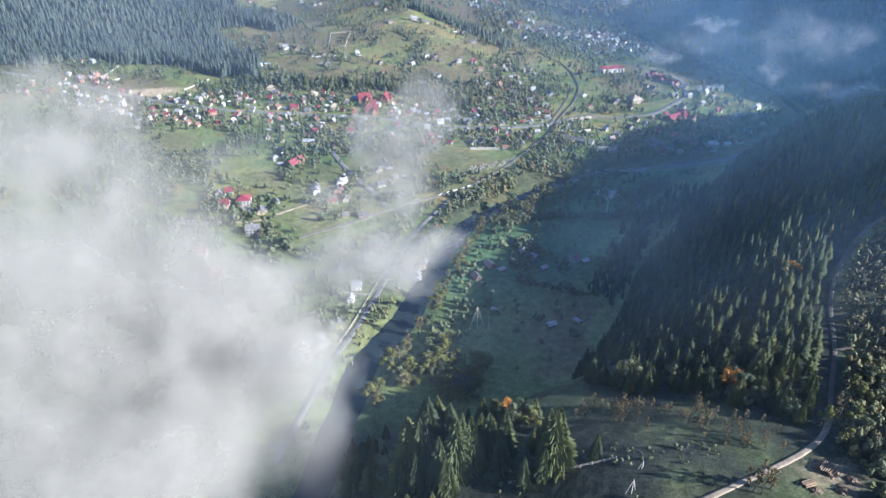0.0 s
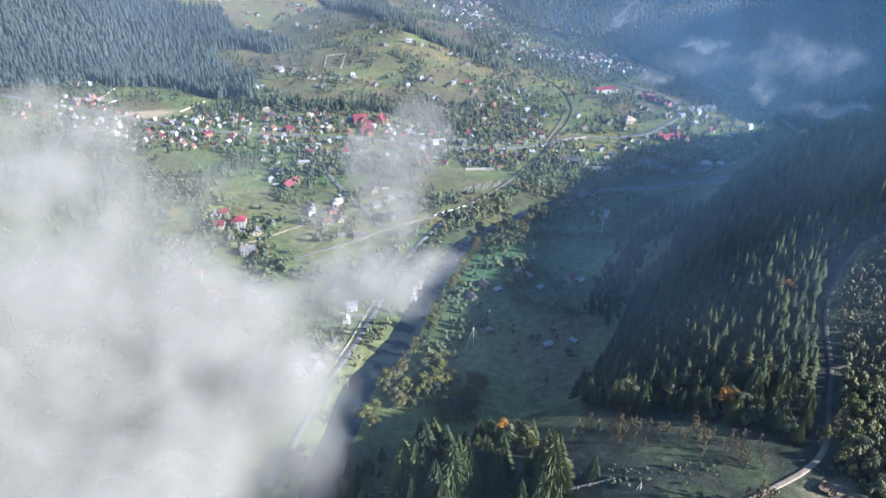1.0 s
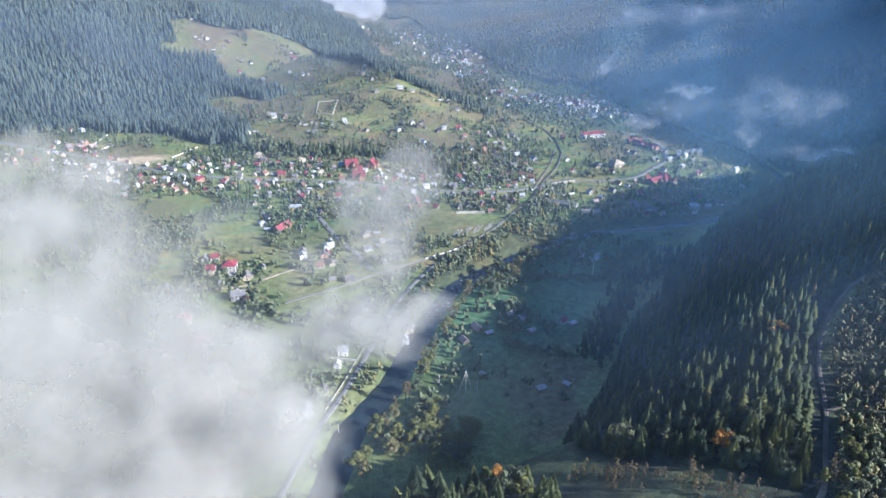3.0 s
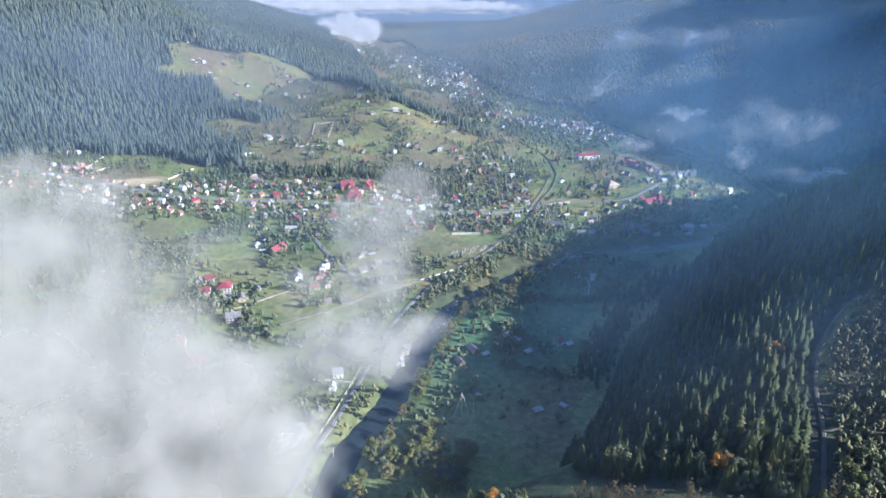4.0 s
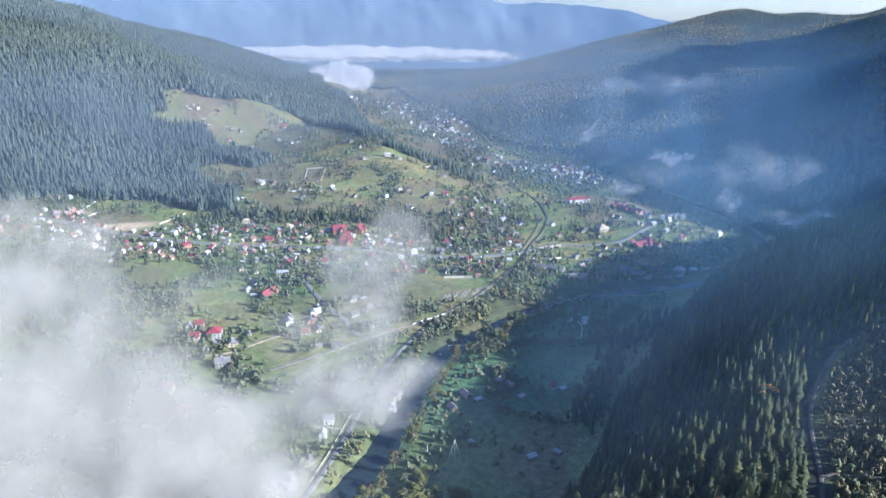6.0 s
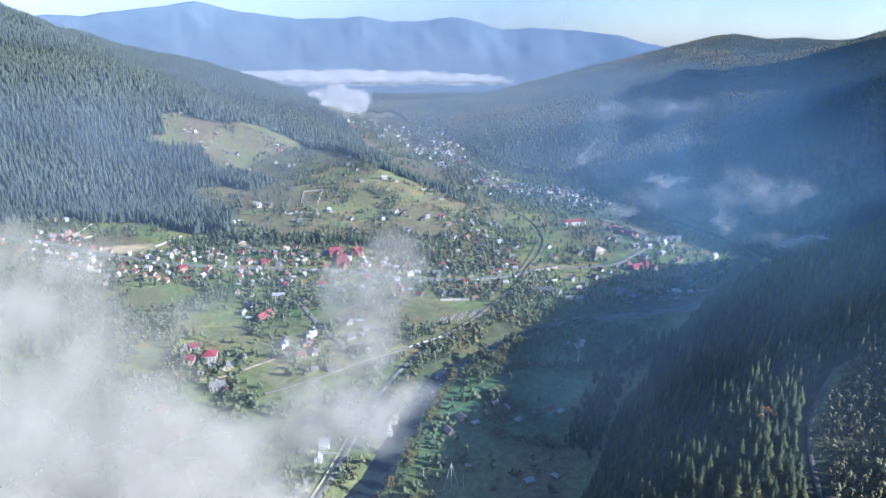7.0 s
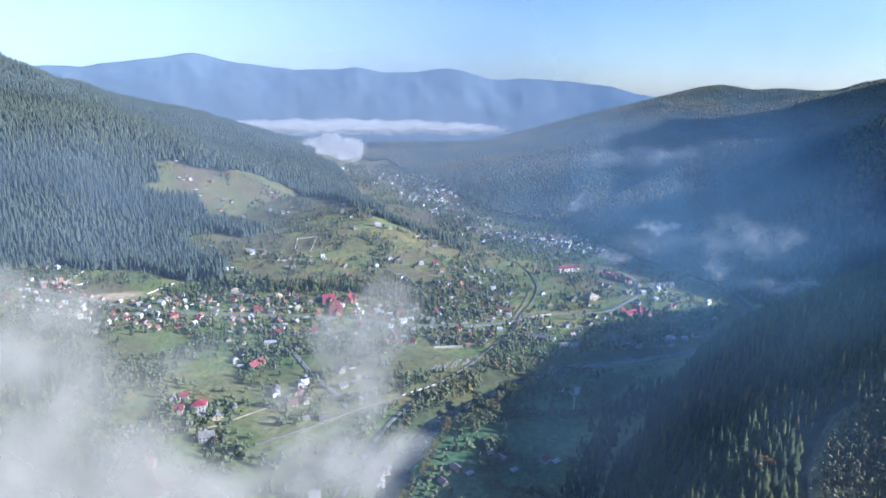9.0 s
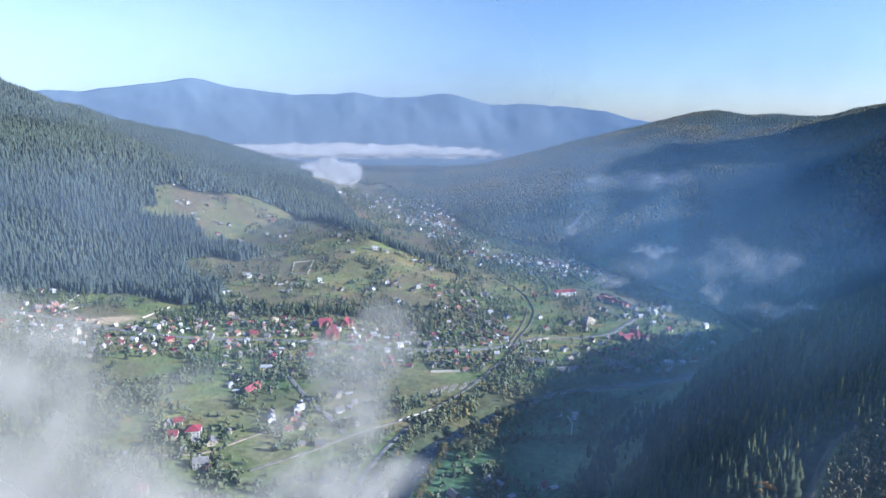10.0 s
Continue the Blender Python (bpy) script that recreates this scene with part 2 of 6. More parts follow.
MAT_GRAVEL = grained("gravel", (0.22, 0.18, 0.125), (0.36, 0.30, 0.22), 0.9, bump=0.4)
# darker than the gravel, in place of shade on the upper hill track
MAT_TRACK = grained("darkened_earth", (0.085, 0.075, 0.06), (0.15, 0.13, 0.105), 0.9, bump=0.4)
# blue haze is put into the base colour and a faint glow
MAT_FAR = grained("hazed_distant_woods", (0.070, 0.095, 0.11), (0.082, 0.108, 0.12), 0.012)
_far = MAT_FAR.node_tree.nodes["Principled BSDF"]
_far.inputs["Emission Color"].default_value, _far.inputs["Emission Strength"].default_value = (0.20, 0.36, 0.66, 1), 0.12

# ---- ground ----
def steps(*spans):
    """Coordinates along an axis from (start, end, step) spans."""
    return np.unique(np.concatenate([np.arange(a, b + 0.1, s) for a, b, s in spans]))


LEFT_WOOD = [(-1500, 1100), (-560, 925), (-501, 966), (-446, 938), (-385, 936), (-316, 893), (-240, 858), (-240, 912), (-262, 944), (-318, 1004), (-352, 1046), (-345, 1078), (-300, 1092), (-250, 1058), (-226, 1080), (-245, 1112), (-306, 1156), (-344, 1164), (-368, 1197), (-408, 1188), (-433, 1177), (-470, 1172), (-458, 1204), (-440, 1216), (-458, 1284), (-441, 1296), (-387, 1287), (-337, 1293), (-293, 1336), (-250, 1362), (-205, 1310), (-159, 1222), (-113, 1168), (-72, 1112), (-62, 1125), (-110, 1300), (-128, 1448), (-179, 1590), (-230, 1900), (-309, 2202), (-240, 2700), (-700, 3100), (-2600, 2600)]
HILL_ROAD = [(71, 141), (88, 148), (103, 155), (118, 162), (131, 169), (139, 176), (145, 186), (153, 200), (162, 216), (168, 226), (175, 249), (184, 267), (199, 285), (215, 301), (226, 305)]
WOOD_FOOT = [(-60, 361), (73, 301), (67, 228), (84, 216), (101, 211), (115, 197), (127, 187), (135, 178), (225, 138)]
FAR_EDGE = [(-220, 2700), (-60, 2330), (0, 2000), (73, 1783), (120, 1600), (167, 1417), (230, 1290), (341, 1161), (375, 1073), (404, 935), (425, 807), (440, 740), (470, 690)]


def wood_amount(x, y):
    """1 under closed forest, 0 in the open."""
    wob = (fbm(x, y, 60, 3, 2) - 0.5) * 20
    left = inside(x + wob, y + wob, LEFT_WOOD)
    d, side, _ = to_line(x + 2.5 * wob, y, FAR_EDGE)
    right = (side < 0) & (y > 690) & (x > -200)
    s = hill_side(x + wob * 0.7, y)
    hill = (s > 14) & ((to_line(x, y, WOOD_FOOT)[1] < 0) | (y > 420)) & (y > 168)
    d, side, _ = to_line(x, y, HILL_ROAD)
    hill &= ~((side > 0) & (y < 300) & (d > 1))
    return np.where(left | right | hill, 1.0, 0.0)


gx = steps((-4800, -1500, 100), (-1500, -700, 25), (-700, 620, 7), (620, 2400, 25), (2400, 4800, 100))
gy = steps((-1500, 0, 60), (0, 60, 15), (60, 1350, 7), (1350, 3500, 22), (3500, 4800, 60))
GX, GY = np.meshgrid(gx, gy)
GZ = height(GX, GY)
index = np.arange(GX.size).reshape(GX.shape)
quads = np.stack([index[:-1, :-1], index[:-1, 1:], index[1:, 1:], index[1:, :-1]], -1).reshape(-1, 4)
px, py = GX.ravel(), GY.ravel()
wooded = wood_amount(px, py)
dry = ramp(fbm(px, py, 90, 4, 21), 0.46, 0.62) * 0.8 * ramp(py, 250, 900)
dry *= np.where((to_line(px, py, RIVER)[1] > 0) & (py < 720), 0.15, 1.0)
# worn brown pasture on the western hillside
dry = np.maximum(dry, (0.5 * ramp(py, 1080, 1200) + 0.6 * ramp(fbm(px, py, 55, 4, 27), 0.47, 0.60)) * ramp(py, 850, 900) * (px < 140))
dry = np.maximum(dry, ramp(fbm(px, py, 70, 3, 23), 0.5, 0.6) * 0.8 * ramp(hill_side(px, py), -60, -15) * (hill_side(px, py) < 10) * ramp(430 - py, 0, 90))
# rough pasture and scrub by the near hill, and the clearing east of its track
# the even dark floor under the scrub stands in for shade
scrub_and_shade = (0.58 + 0.4 * ramp(fbm(px, py, 14, 4, 41), 0.30, 0.58)) * ramp(265 - py, 0, 30) * (px > -60)
road_off, road_side, _ = to_line(px, py, HILL_ROAD)
scrub_and_shade = np.maximum(scrub_and_shade, 0.8 * (road_side > 0) * ramp(road_off, 2, 8) * ramp(px, 120, 150) * (py < 420) * ramp(py, 140, 190))
wooded = np.maximum(wooded, scrub_and_shade)
river_off, river_side, _ = to_line(px, py, RIVER)
wooded = np.maximum(wooded, (0.3 + 0.5 * fbm(px, py, 16, 3, 44)) * ramp(34 - river_off, 0, 12) * (river_side < 0) * ramp(py, 300, 420))
wooded = np.maximum(wooded, 0.5 * ramp(-430 - px, 0, 60) * ramp(py, 850, 900) * ramp(1100 - py, 0, 100))
# shade on the river meadow, painted in as a bluer green
shade_teal = 0.9 * (river_side > 0) * ramp(py, 330, 400) * ramp(650 - py, 0, 40) * ramp(-hill_side(px, py), 5, 40)
farmland = 1.0 * (hill_side(px, py) < 0) * ramp(py, 380, 460)
bare = ramp(33 - np.hypot((px + 352) / 1.9, (py - 812 - 0.25 * (px + 350)) * 1.5), 0, 14) * 0.95 * ramp(fbm(px, py, 22, 3, 31), 0.22, 0.45)
bare = np.maximum(bare, 0.5 * ramp(10 - np.hypot((px - 129) / 1.4, py - 156), 0, 7))
ground = new("ground", mesh_of("ground", np.stack([px, py, GZ.ravel()], -1), quads, MAT_GROUND, True, {"forest": wooded, "dry": dry, "bare": bare, "farmland": farmland, "shade_teal": shade_teal}))
tagged(ground, "green valley meadows and steep wooded hillsides", "ground", kind="structure")


def ribbon(name, line, width, material, lift, label, category, sag=0.0, thick=0.25):
    """A strip of even width that lies on the ground along a line, with real edges."""
    pts = []
    for (ax, ay), (bx, by) in zip(line, line[1:]):
        k = max(2, int(math.hypot(bx - ax, by - ay) / 6))
        pts += [(ax + (bx - ax) * i / k, ay + (by - ay) * i / k) for i in range(k)]
    pts = np.array(pts + [line[-1]], float)
    for _ in range(4):
        pts[1:-1] = (pts[:-2] + 2 * pts[1:-1] + pts[2:]) / 4
    t = np.gradient(pts, axis=0)
    t /= np.linalg.norm(t, axis=1)[:, None] + 1e-9
    side = np.stack([-t[:, 1], t[:, 0]], -1)
    w = (width if callable(width) else (lambda p: np.full(len(p), width)))(pts)[:, None] / 2 * (0.85 + 0.3 * vnoise(pts[:, 0], pts[:, 1], 14, 8))[:, None]
    rows = []
    mid = height(pts[:, 0], pts[:, 1])
    for k in (-1.0, -0.96, -0.4, 0.4, 0.96, 1.0):
        q = pts + side * w * k
        z = np.maximum(height(q[:, 0], q[:, 1]), mid - 0.4) + (lift if abs(k) < 0.99 else -thick)
        rows.append(np.column_stack([q, z if sag == 0.0 else np.full(len(q), sag)]))
    v = np.stack(rows, 1)
    idx = np.arange(v.shape[0] * v.shape[1]).reshape(v.shape[:2])
    f = np.stack([idx[:-1, :-1], idx[1:, :-1], idx[1:, 1:], idx[:-1, 1:]], -1).reshape(-1, 4)[:, ::-1]
    ob = new(name, mesh_of(name, v.reshape(-1, 3), f, material, True))
    return tagged(ob, label, category, kind="structure")


ribbon("water", RIVER, lambda p: 20 - 9 * ramp(p[:, 1], 300, 560) - 1 * ramp(p[:, 0], 250, 330), MAT_WATER, 0, "dark shallow mountain river over stones", "river", sag=-1.0)
# ---- distant mountains, beyond the fog ----
# the skyline, fitted to the camera's view: bearing and height of the crest in degrees, peak by peak
SKYLINE = [(-60.0, 1.2), (-45.0, 1.9), (-31.3, 1.58), (-27.48, 1.75), (-26.42, 1.93), (-24.46, 1.77), (-22.56, 2.18), (-19.02, 2.59), (-16.97, 3.02), (-15.73, 2.87), (-14.08, 2.39), (-11.94, 2.21), (-9.31, 1.8), (-5.68, 1.83), (-3.84, 2.12), (-1.52, 1.64), (0.82, 1.7), (3.63, 2.03), (5.51, 1.58), (7.4, 0.99), (9.73, 1.27), (13.43, 0.95), (17.06, 0.6), (18.41, 0.15), (20.41, -0.24), (26.53, -1.1), (62.0, -1.5)]


def far_range():
    az = np.radians(np.arange(-60, 62, 0.22))
    deg = np.degrees(az)
    crest = np.interp(deg, *zip(*SKYLINE))
    crest = np.convolve(np.pad(crest, 3, mode="edge"), (0.08, 0.14, 0.18, 0.2, 0.18, 0.14, 0.08), "valid")
    crest += 0.30 * (fbm(deg, 0 * deg, 1.1, 5, 6) - 0.5)
    rows = []
    for k in np.linspace(0, 1, 46):
        d = 3330 + 330 * k + 90 * (fbm(deg, 0 * deg + 4 * k, 5.0, 4, 14) - 0.5) * math.sin(math.pi * k)
        top = EYE + 3660 * np.tan(np.radians(crest))
        wx, wy = np.sin(az) * d, np.cos(az) * d
        spurs = 1 - np.abs(2 * fbm(wx + 0.6 * wy, wy - 0.4 * wx, 300, 5, 4) - 1) * 1.9
        fine = fbm(wx, wy, 170, 4, 24) - 0.5
        z = top * (k**0.85) * (1 + (0.12 * (spurs - 0.7) + 0.10 * fine) * math.sin(math.pi * min(1, k * 1.02)))
        rows.append(np.column_stack([np.sin(az) * d, np.cos(az) * d, np.minimum(z, EYE + d * np.tan(np.radians(crest)))]))
    rows.append(np.column_stack([np.sin(az) * 3720, np.cos(az) * 3720, 0 * az]))
    v = np.stack(rows, 0)
    idx = np.arange(v.shape[0] * v.shape[1]).reshape(v.shape[:2])
    f = np.stack([idx[:-1, :-1], idx[:-1, 1:], idx[1:, 1:], idx[1:, :-1]], -1).reshape(-1, 4)
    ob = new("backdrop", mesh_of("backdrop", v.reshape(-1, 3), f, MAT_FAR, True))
    tagged(ob, "wooded mountain range with blue haze painted in", "mountains", kind="structure")


far_range()
# ---- woods ----
def cone_tree(tiers, sides, seed=0, jag=0.28):
    """A spruce of height 1 and radius 1: drooping skirts, each with jagged edges, round a bare tip."""
    rs = np.random.RandomState(seed)
    v, f = [], []
    for i in range(tiers):
        k = i / tiers
        r = (1 - k) ** 0.9 + 0.03
        lo, hi = 0.06 + 0.90 * k, min(1.0, 0.06 + 0.90 * (k + 1.9 / tiers) + 0.02)
        base = len(v)
        turn = rs.rand() * 6.28
        for j in range(sides):
            a = turn + j * 2 * math.pi / sides
            q = r * (1 - jag * (j % 2)) * (0.85 + 0.3 * rs.rand())
            v.append((q * math.cos(a), q * math.sin(a), lo + 0.35 / tiers * (j % 2) + 0.12 / tiers * rs.randn()))
        v.append((0, 0, hi))
        f += [(base + j, base + (j + 1) % sides, base + sides) for j in range(sides)]
    return np.array(v), np.array(f)


def clump_tree(clumps, seed=0):
    """A broad-leaved tree of height 1 and radius 1 in loose clumps, for the distance."""
    rs = np.random.RandomState(seed)
    octa = np.array([(1, 0, 0), (0, 1, 0), (-1, 0, 0), (0, -1, 0), (0, 0, 1), (0, 0, -1)], float)
    of = np.array([(0, 1, 4), (1, 2, 4), (2, 3, 4), (3, 0, 4), (1, 0, 5), (2, 1, 5), (3, 2, 5), (0, 3, 5)])
    v, f = [], []
    for i in range(clumps):
        a, h = rs.rand() * 6.28, 0.28 + 0.62 * (i + 0.5) / clumps
        d = 0.62 * math.sin(math.pi * min(1, h * 0.95)) * (0.5 + 0.5 * rs.rand())
        s = 0.36 + 0.2 * rs.rand()
        q = octa * (1 + 0.45 * rs.randn(6, 1)) * (s, s, s * 0.5)
        v.append(q + (d * math.cos(a), d * math.sin(a), h))
        f.append(of + 6 * i)
    v.append(np.array([(0.05, 0, 0), (-0.05, 0.04, 0), (-0.05, -0.04, 0), (0, 0, 0.6)]))
    f.append(np.array([(0, 1, 3), (1, 2, 3), (2, 0, 3)]) + 6 * clumps)
    return np.concatenate(v), np.concatenate(f)


def plant(name, templates, x, y, h, r, material, label, category, tint_bias=0.0, sink=0.4, seed=3):
    """Many trees in one mesh."""
    rs = np.random.RandomState(seed)
    z = height(x, y) - sink
    which = rs.randint(len(templates), size=len(x))
    vs, fs, ts, base = [], [], [], 0
    for k, (tv, tf) in enumerate(templates):
        s = np.where(which == k)[0]
        if not len(s):
            continue
        a = rs.rand(len(s)) * 6.28
        c, q = np.cos(a)[:, None], np.sin(a)[:, None]
        lean = rs.randn(len(s), 2) * 0.02
        X = (tv[:, 0] * c - tv[:, 1] * q) * r[s][:, None] + x[s][:, None] + lean[:, :1] * tv[:, 2] * h[s][:, None]
        Y = (tv[:, 0] * q + tv[:, 1] * c) * r[s][:, None] + y[s][:, None] + lean[:, 1:] * tv[:, 2] * h[s][:, None]
        Z = tv[:, 2] * h[s][:, None] + z[s][:, None]
        vs.append(np.stack([X, Y, Z], -1).reshape(-1, 3))
        fs.append((tf[None] + (np.arange(len(s)) * len(tv))[:, None, None] + base).reshape(-1, 3))
        ts.append(np.repeat(np.clip(rs.beta(2, 2.6, len(s)) + tint_bias, 0, 1), len(tv)))
        base += len(s) * len(tv)
    ob = new(name, mesh_of(name, np.concatenate(vs), np.concatenate(fs), material, True, {"tint": np.concatenate(ts)}))
    return tagged(ob, label, category, kind="stuff")


def scatter(x0, x1, y0, y1, step, seed):
    rs = np.random.RandomState(seed)
    X, Y = np.meshgrid(np.arange(x0, x1, step), np.arange(y0, y1, step))
    return X.ravel() + (rs.rand(X.size) - 0.5) * step * 0.95, Y.ravel() + (rs.rand(X.size) - 0.5) * step * 0.95


def in_view(x, y, margin=3.0):
    a = np.degrees(np.arctan2(x, y))
    return (a > -35 - margin) & (a < 37 + margin)


rs = np.random.RandomState(5)
FAR_SPRUCE = [cone_tree(2, 5, s) for s in range(5)]
MID_SPRUCE = [cone_tree(4, 7, s) for s in range(6)]


def round_tree(seed):
    """A far broad-leaved tree of height 1 and radius 1: one uneven dome of leaves."""
    r = np.random.RandomState(seed)
    v = [(math.cos(j * 1.257) * (0.7 + 0.5 * r.rand()), math.sin(j * 1.257) * (0.7 + 0.5 * r.rand()), 0.25 + 0.3 * r.rand()) for j in range(5)]
    v += [(0.35 * r.randn() * 0.5, 0.35 * r.randn() * 0.5, 1.0), (0, 0, 0)]
    return np.array(v), np.array([(j, (j + 1) % 5, 5) for j in range(5)] + [((j + 1) % 5, j, 6) for j in range(5)])


ROUND_TREE = [round_tree(s) for s in range(7)]
FINE_SPRUCE = [cone_tree(7, 9, s) for s in range(6)]

# the spruce forest on the west slope
x, y = (np.concatenate(p) for p in zip(scatter(-800, 60, 820, 1250, 5.2, 1), scatter(-1500, 60, 1250, 2750, 5.8, 1)))
keep = in_view(x, y) & inside(x + (fbm(x, y, 60, 3, 2) - 0.5) * 20, y + (fbm(x, y, 60, 3, 2) - 0.5) * 20, LEFT_WOOD) & (rs.rand(len(x)) < 0.55 + 0.9 * fbm(x, y, 40, 2, 4))
x, y = x[keep], y[keep]
h = (11 + 12 * rs.rand(len(x))) * (0.7 + 0.6 * fbm(x, y, 55, 3, 7))
near = y < 1250
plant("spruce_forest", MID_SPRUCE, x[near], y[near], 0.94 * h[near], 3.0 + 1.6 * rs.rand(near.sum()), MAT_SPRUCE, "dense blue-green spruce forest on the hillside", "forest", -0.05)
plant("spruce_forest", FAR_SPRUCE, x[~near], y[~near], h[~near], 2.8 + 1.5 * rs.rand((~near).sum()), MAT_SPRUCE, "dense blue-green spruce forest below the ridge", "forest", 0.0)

# the mountains across the valley
x, y = scatter(-260, 2300, 690, 3450, 7.2, 2)
d, side, _ = to_line(x, y, FAR_EDGE)
keep = in_view(x, y) & (side < 0) & (hill_side(x, y) < 0) & (rs.rand(len(x)) < 0.55 + 0.9 * fbm(x, y, 60, 2, 4))
x, y = x[keep], y[keep]
h = (7 + 6 * rs.rand(len(x))) * (0.75 + 0.5 * fbm(x, y, 90, 3, 7))
beech = rs.rand(len(x)) < ramp(fbm(x, y, 160, 3, 17), 0.36, 0.66)
plant("mountain_forest", FAR_SPRUCE, x[~beech], y[~beech], 1.25 * h[~beech], 2.4 + 1.3 * rs.rand((~beech).sum()), MAT_SPRUCE, "spruce forest on shaded mountain slopes", "forest", 0.1)
plant("mountain_beeches", ROUND_TREE, x[beech], y[beech], h[beech], 3.0 + 1.6 * rs.rand(beech.sum()), MAT_BEECH, "olive and rust beech wood on the mountain slopes", "forest", 0.1)

# the steep hill close by: the nearest trees stand alone, those further on are one wood
def leaf_tree(seed, leaves, radius=0.5, base=0.25):
    """Corners and faces of a crown of small leaf sprays in loose clumps, for a tree of height 1."""
    r = np.random.RandomState(seed)
    centres = []
    for i in range(11):
        h = base + (1 - base) * (0.12 + 0.8 * r.rand())
        d = radius * math.sin(math.pi * (0.12 + 0.82 * (h - base) / (1 - base))) * (0.35 + 0.65 * r.rand())
        a = r.rand() * 6.28
        centres.append((d * math.cos(a), d * math.sin(a), h))
    c = np.array(centres)[r.randint(11, size=leaves)]
    n = r.randn(leaves, 3)
    n /= np.linalg.norm(n, axis=1)[:, None]
    p = c + n * (0.17 * radius / 0.5) * (0.5 + 0.6 * r.rand(leaves, 1)) * (1, 1, 0.75)
    u = np.cross(n, r.randn(leaves, 3))
    u /= np.linalg.norm(u, axis=1)[:, None]
    w = np.cross(n, u)
    s = (0.026 + 0.034 * r.rand(leaves, 1)) * (radius / 0.5) ** 0.5
    v = np.stack([p - u * s, p + w * s * 0.7 + n * s * 0.3, p + u * s, p - w * s * 0.7 + n * s * 0.3], 1).reshape(-1, 3)
    f = np.arange(leaves * 4).reshape(-1, 4)
    return v, f


def trunk_mesh(name, height_part, radius, limbs, seed):
    """A tapered trunk of height 1 with a few limbs."""
    r = np.random.RandomState(seed)
    bm = bmesh.new()
    rods = [((0, 0, -0.03), (0, 0, height_part), radius, radius * 0.35)]
    for i in range(limbs):
        h, a = 0.28 + 0.4 * i / max(1, limbs), r.rand() * 6.28
        rods.append(((0, 0, h), (0.26 * math.cos(a), 0.26 * math.sin(a), h + 0.22), radius * 0.5, radius * 0.15))
    for p, q, r0, r1 in rods:
        p, q = Vector(p), Vector(q)
        m = Matrix.Translation((p + q) / 2) @ (q - p).to_track_quat("Z", "Y").to_matrix().to_4x4()
        bmesh.ops.create_cone(bm, segments=6, radius1=r0, radius2=r1, depth=(q - p).length, matrix=m)
    return bm_mesh(name, bm, MAT_BARK)


def branch_spruce(seed, whorls=62, boughs=17):
    """A spruce of height 1: whorls of drooping, jagged boughs that thin out towards the leader."""
    r = np.random.RandomState(seed)
    v, f = [], []
    for i in range(whorls):
        k = (i + 0.4 * r.rand()) / whorls
        reach = (0.150 + 0.03 * r.rand()) * (1 - k) ** 0.8 + 0.010
        z = 0.09 + 0.89 * k
        count = boughs if k < 0.6 else boughs * 2 // 3
        for j in range(count):
            if r.rand() < 0.16:
                continue
            a = (j + 0.5 * (i % 2) + 0.8 * r.rand()) * 2 * math.pi / count
            q = reach * (0.5 + 0.75 * r.rand())
            c, s = math.cos(a), math.sin(a)
            droop = (0.25 + 0.3 * r.rand()) * q * (1.25 - k)
            wide = (0.115 * q + 0.003) * (13 / boughs) * (46 / whorls) ** 0.5
            b = len(v)
            v += [(0, 0, z + 0.03), (c * q * 0.55 - s * wide, s * q * 0.55 + c * wide, z - droop * 0.65 - 0.012), (c * q, s * q, z - droop),
                  (c * q * 0.55 + s * wide, s * q * 0.55 - c * wide, z - droop * 0.65 - 0.012), (c * q * 0.5, s * q * 0.5, z + 0.010)]
            f += [(b, b + 1, b + 4), (b + 1, b + 2, b + 4), (b + 2, b + 3, b + 4), (b + 3, b, b + 4)]
    b = len(v)
    v += [(0.008, 0, 0.95), (-0.004, 0.007, 0.95), (-0.004, -0.007, 0.95), (0, 0, 1.03)]
    f += [(b, b + 1, b + 3), (b + 1, b + 2, b + 3), (b + 2, b, b + 3)]
    return np.array(v), np.array(f)


BOUGH_SPRUCE = [branch_spruce(s + 60, 18, 7) for s in range(6)]
SPRUCE_TRUNK = trunk_mesh("trunk", 0.97, 0.014, 0, 1)
SPRUCE_CROWNS = [mesh_of("crown", *branch_spruce(s), MAT_SPRUCE_NEAR) for s in range(7)]
LEAF_TRUNK = trunk_mesh("trunk", 0.7, 0.02, 6, 2)
CROWNS = {
    "green": [mesh_of("crown", *leaf_tree(s, 900), MAT_LEAF_NEAR) for s in range(5)],
    "autumn": [mesh_of("crown", *leaf_tree(s + 20, 800), MAT_AUTUMN) for s in range(2)],
    "yellow": [mesh_of("crown", *leaf_tree(s + 30, 800), MAT_YELLOW_LEAF) for s in range(2)],
    "slim": [mesh_of("crown", *leaf_tree(s + 40, 420, 0.12, 0.10), MAT_BIRCH) for s in range(4)],
}
wild = random.Random(8)


def single_tree(name, trunk, crown, x, y, h, broad, label, group):
    tree = new(name)
    tree.matrix_basis = pose(x, y, at_ground(x, y) - 0.15, wild.uniform(-2, 2), wild.uniform(-2, 2), wild.uniform(0, 360)) @ Matrix.Diagonal((h * broad, h * broad, h, 1))
    part("trunk", trunk, tree)
    part("crown", crown, tree)
    return tagged(tree, label, "tree", group)


def spruce(x, y, h, label="dark green spruce with drooping jagged boughs", broad=1.0):
    return single_tree("spruce", SPRUCE_TRUNK, wild.choice(SPRUCE_CROWNS), x, y, h, broad * wild.uniform(1.3, 1.8), label, "spruces on the hill")


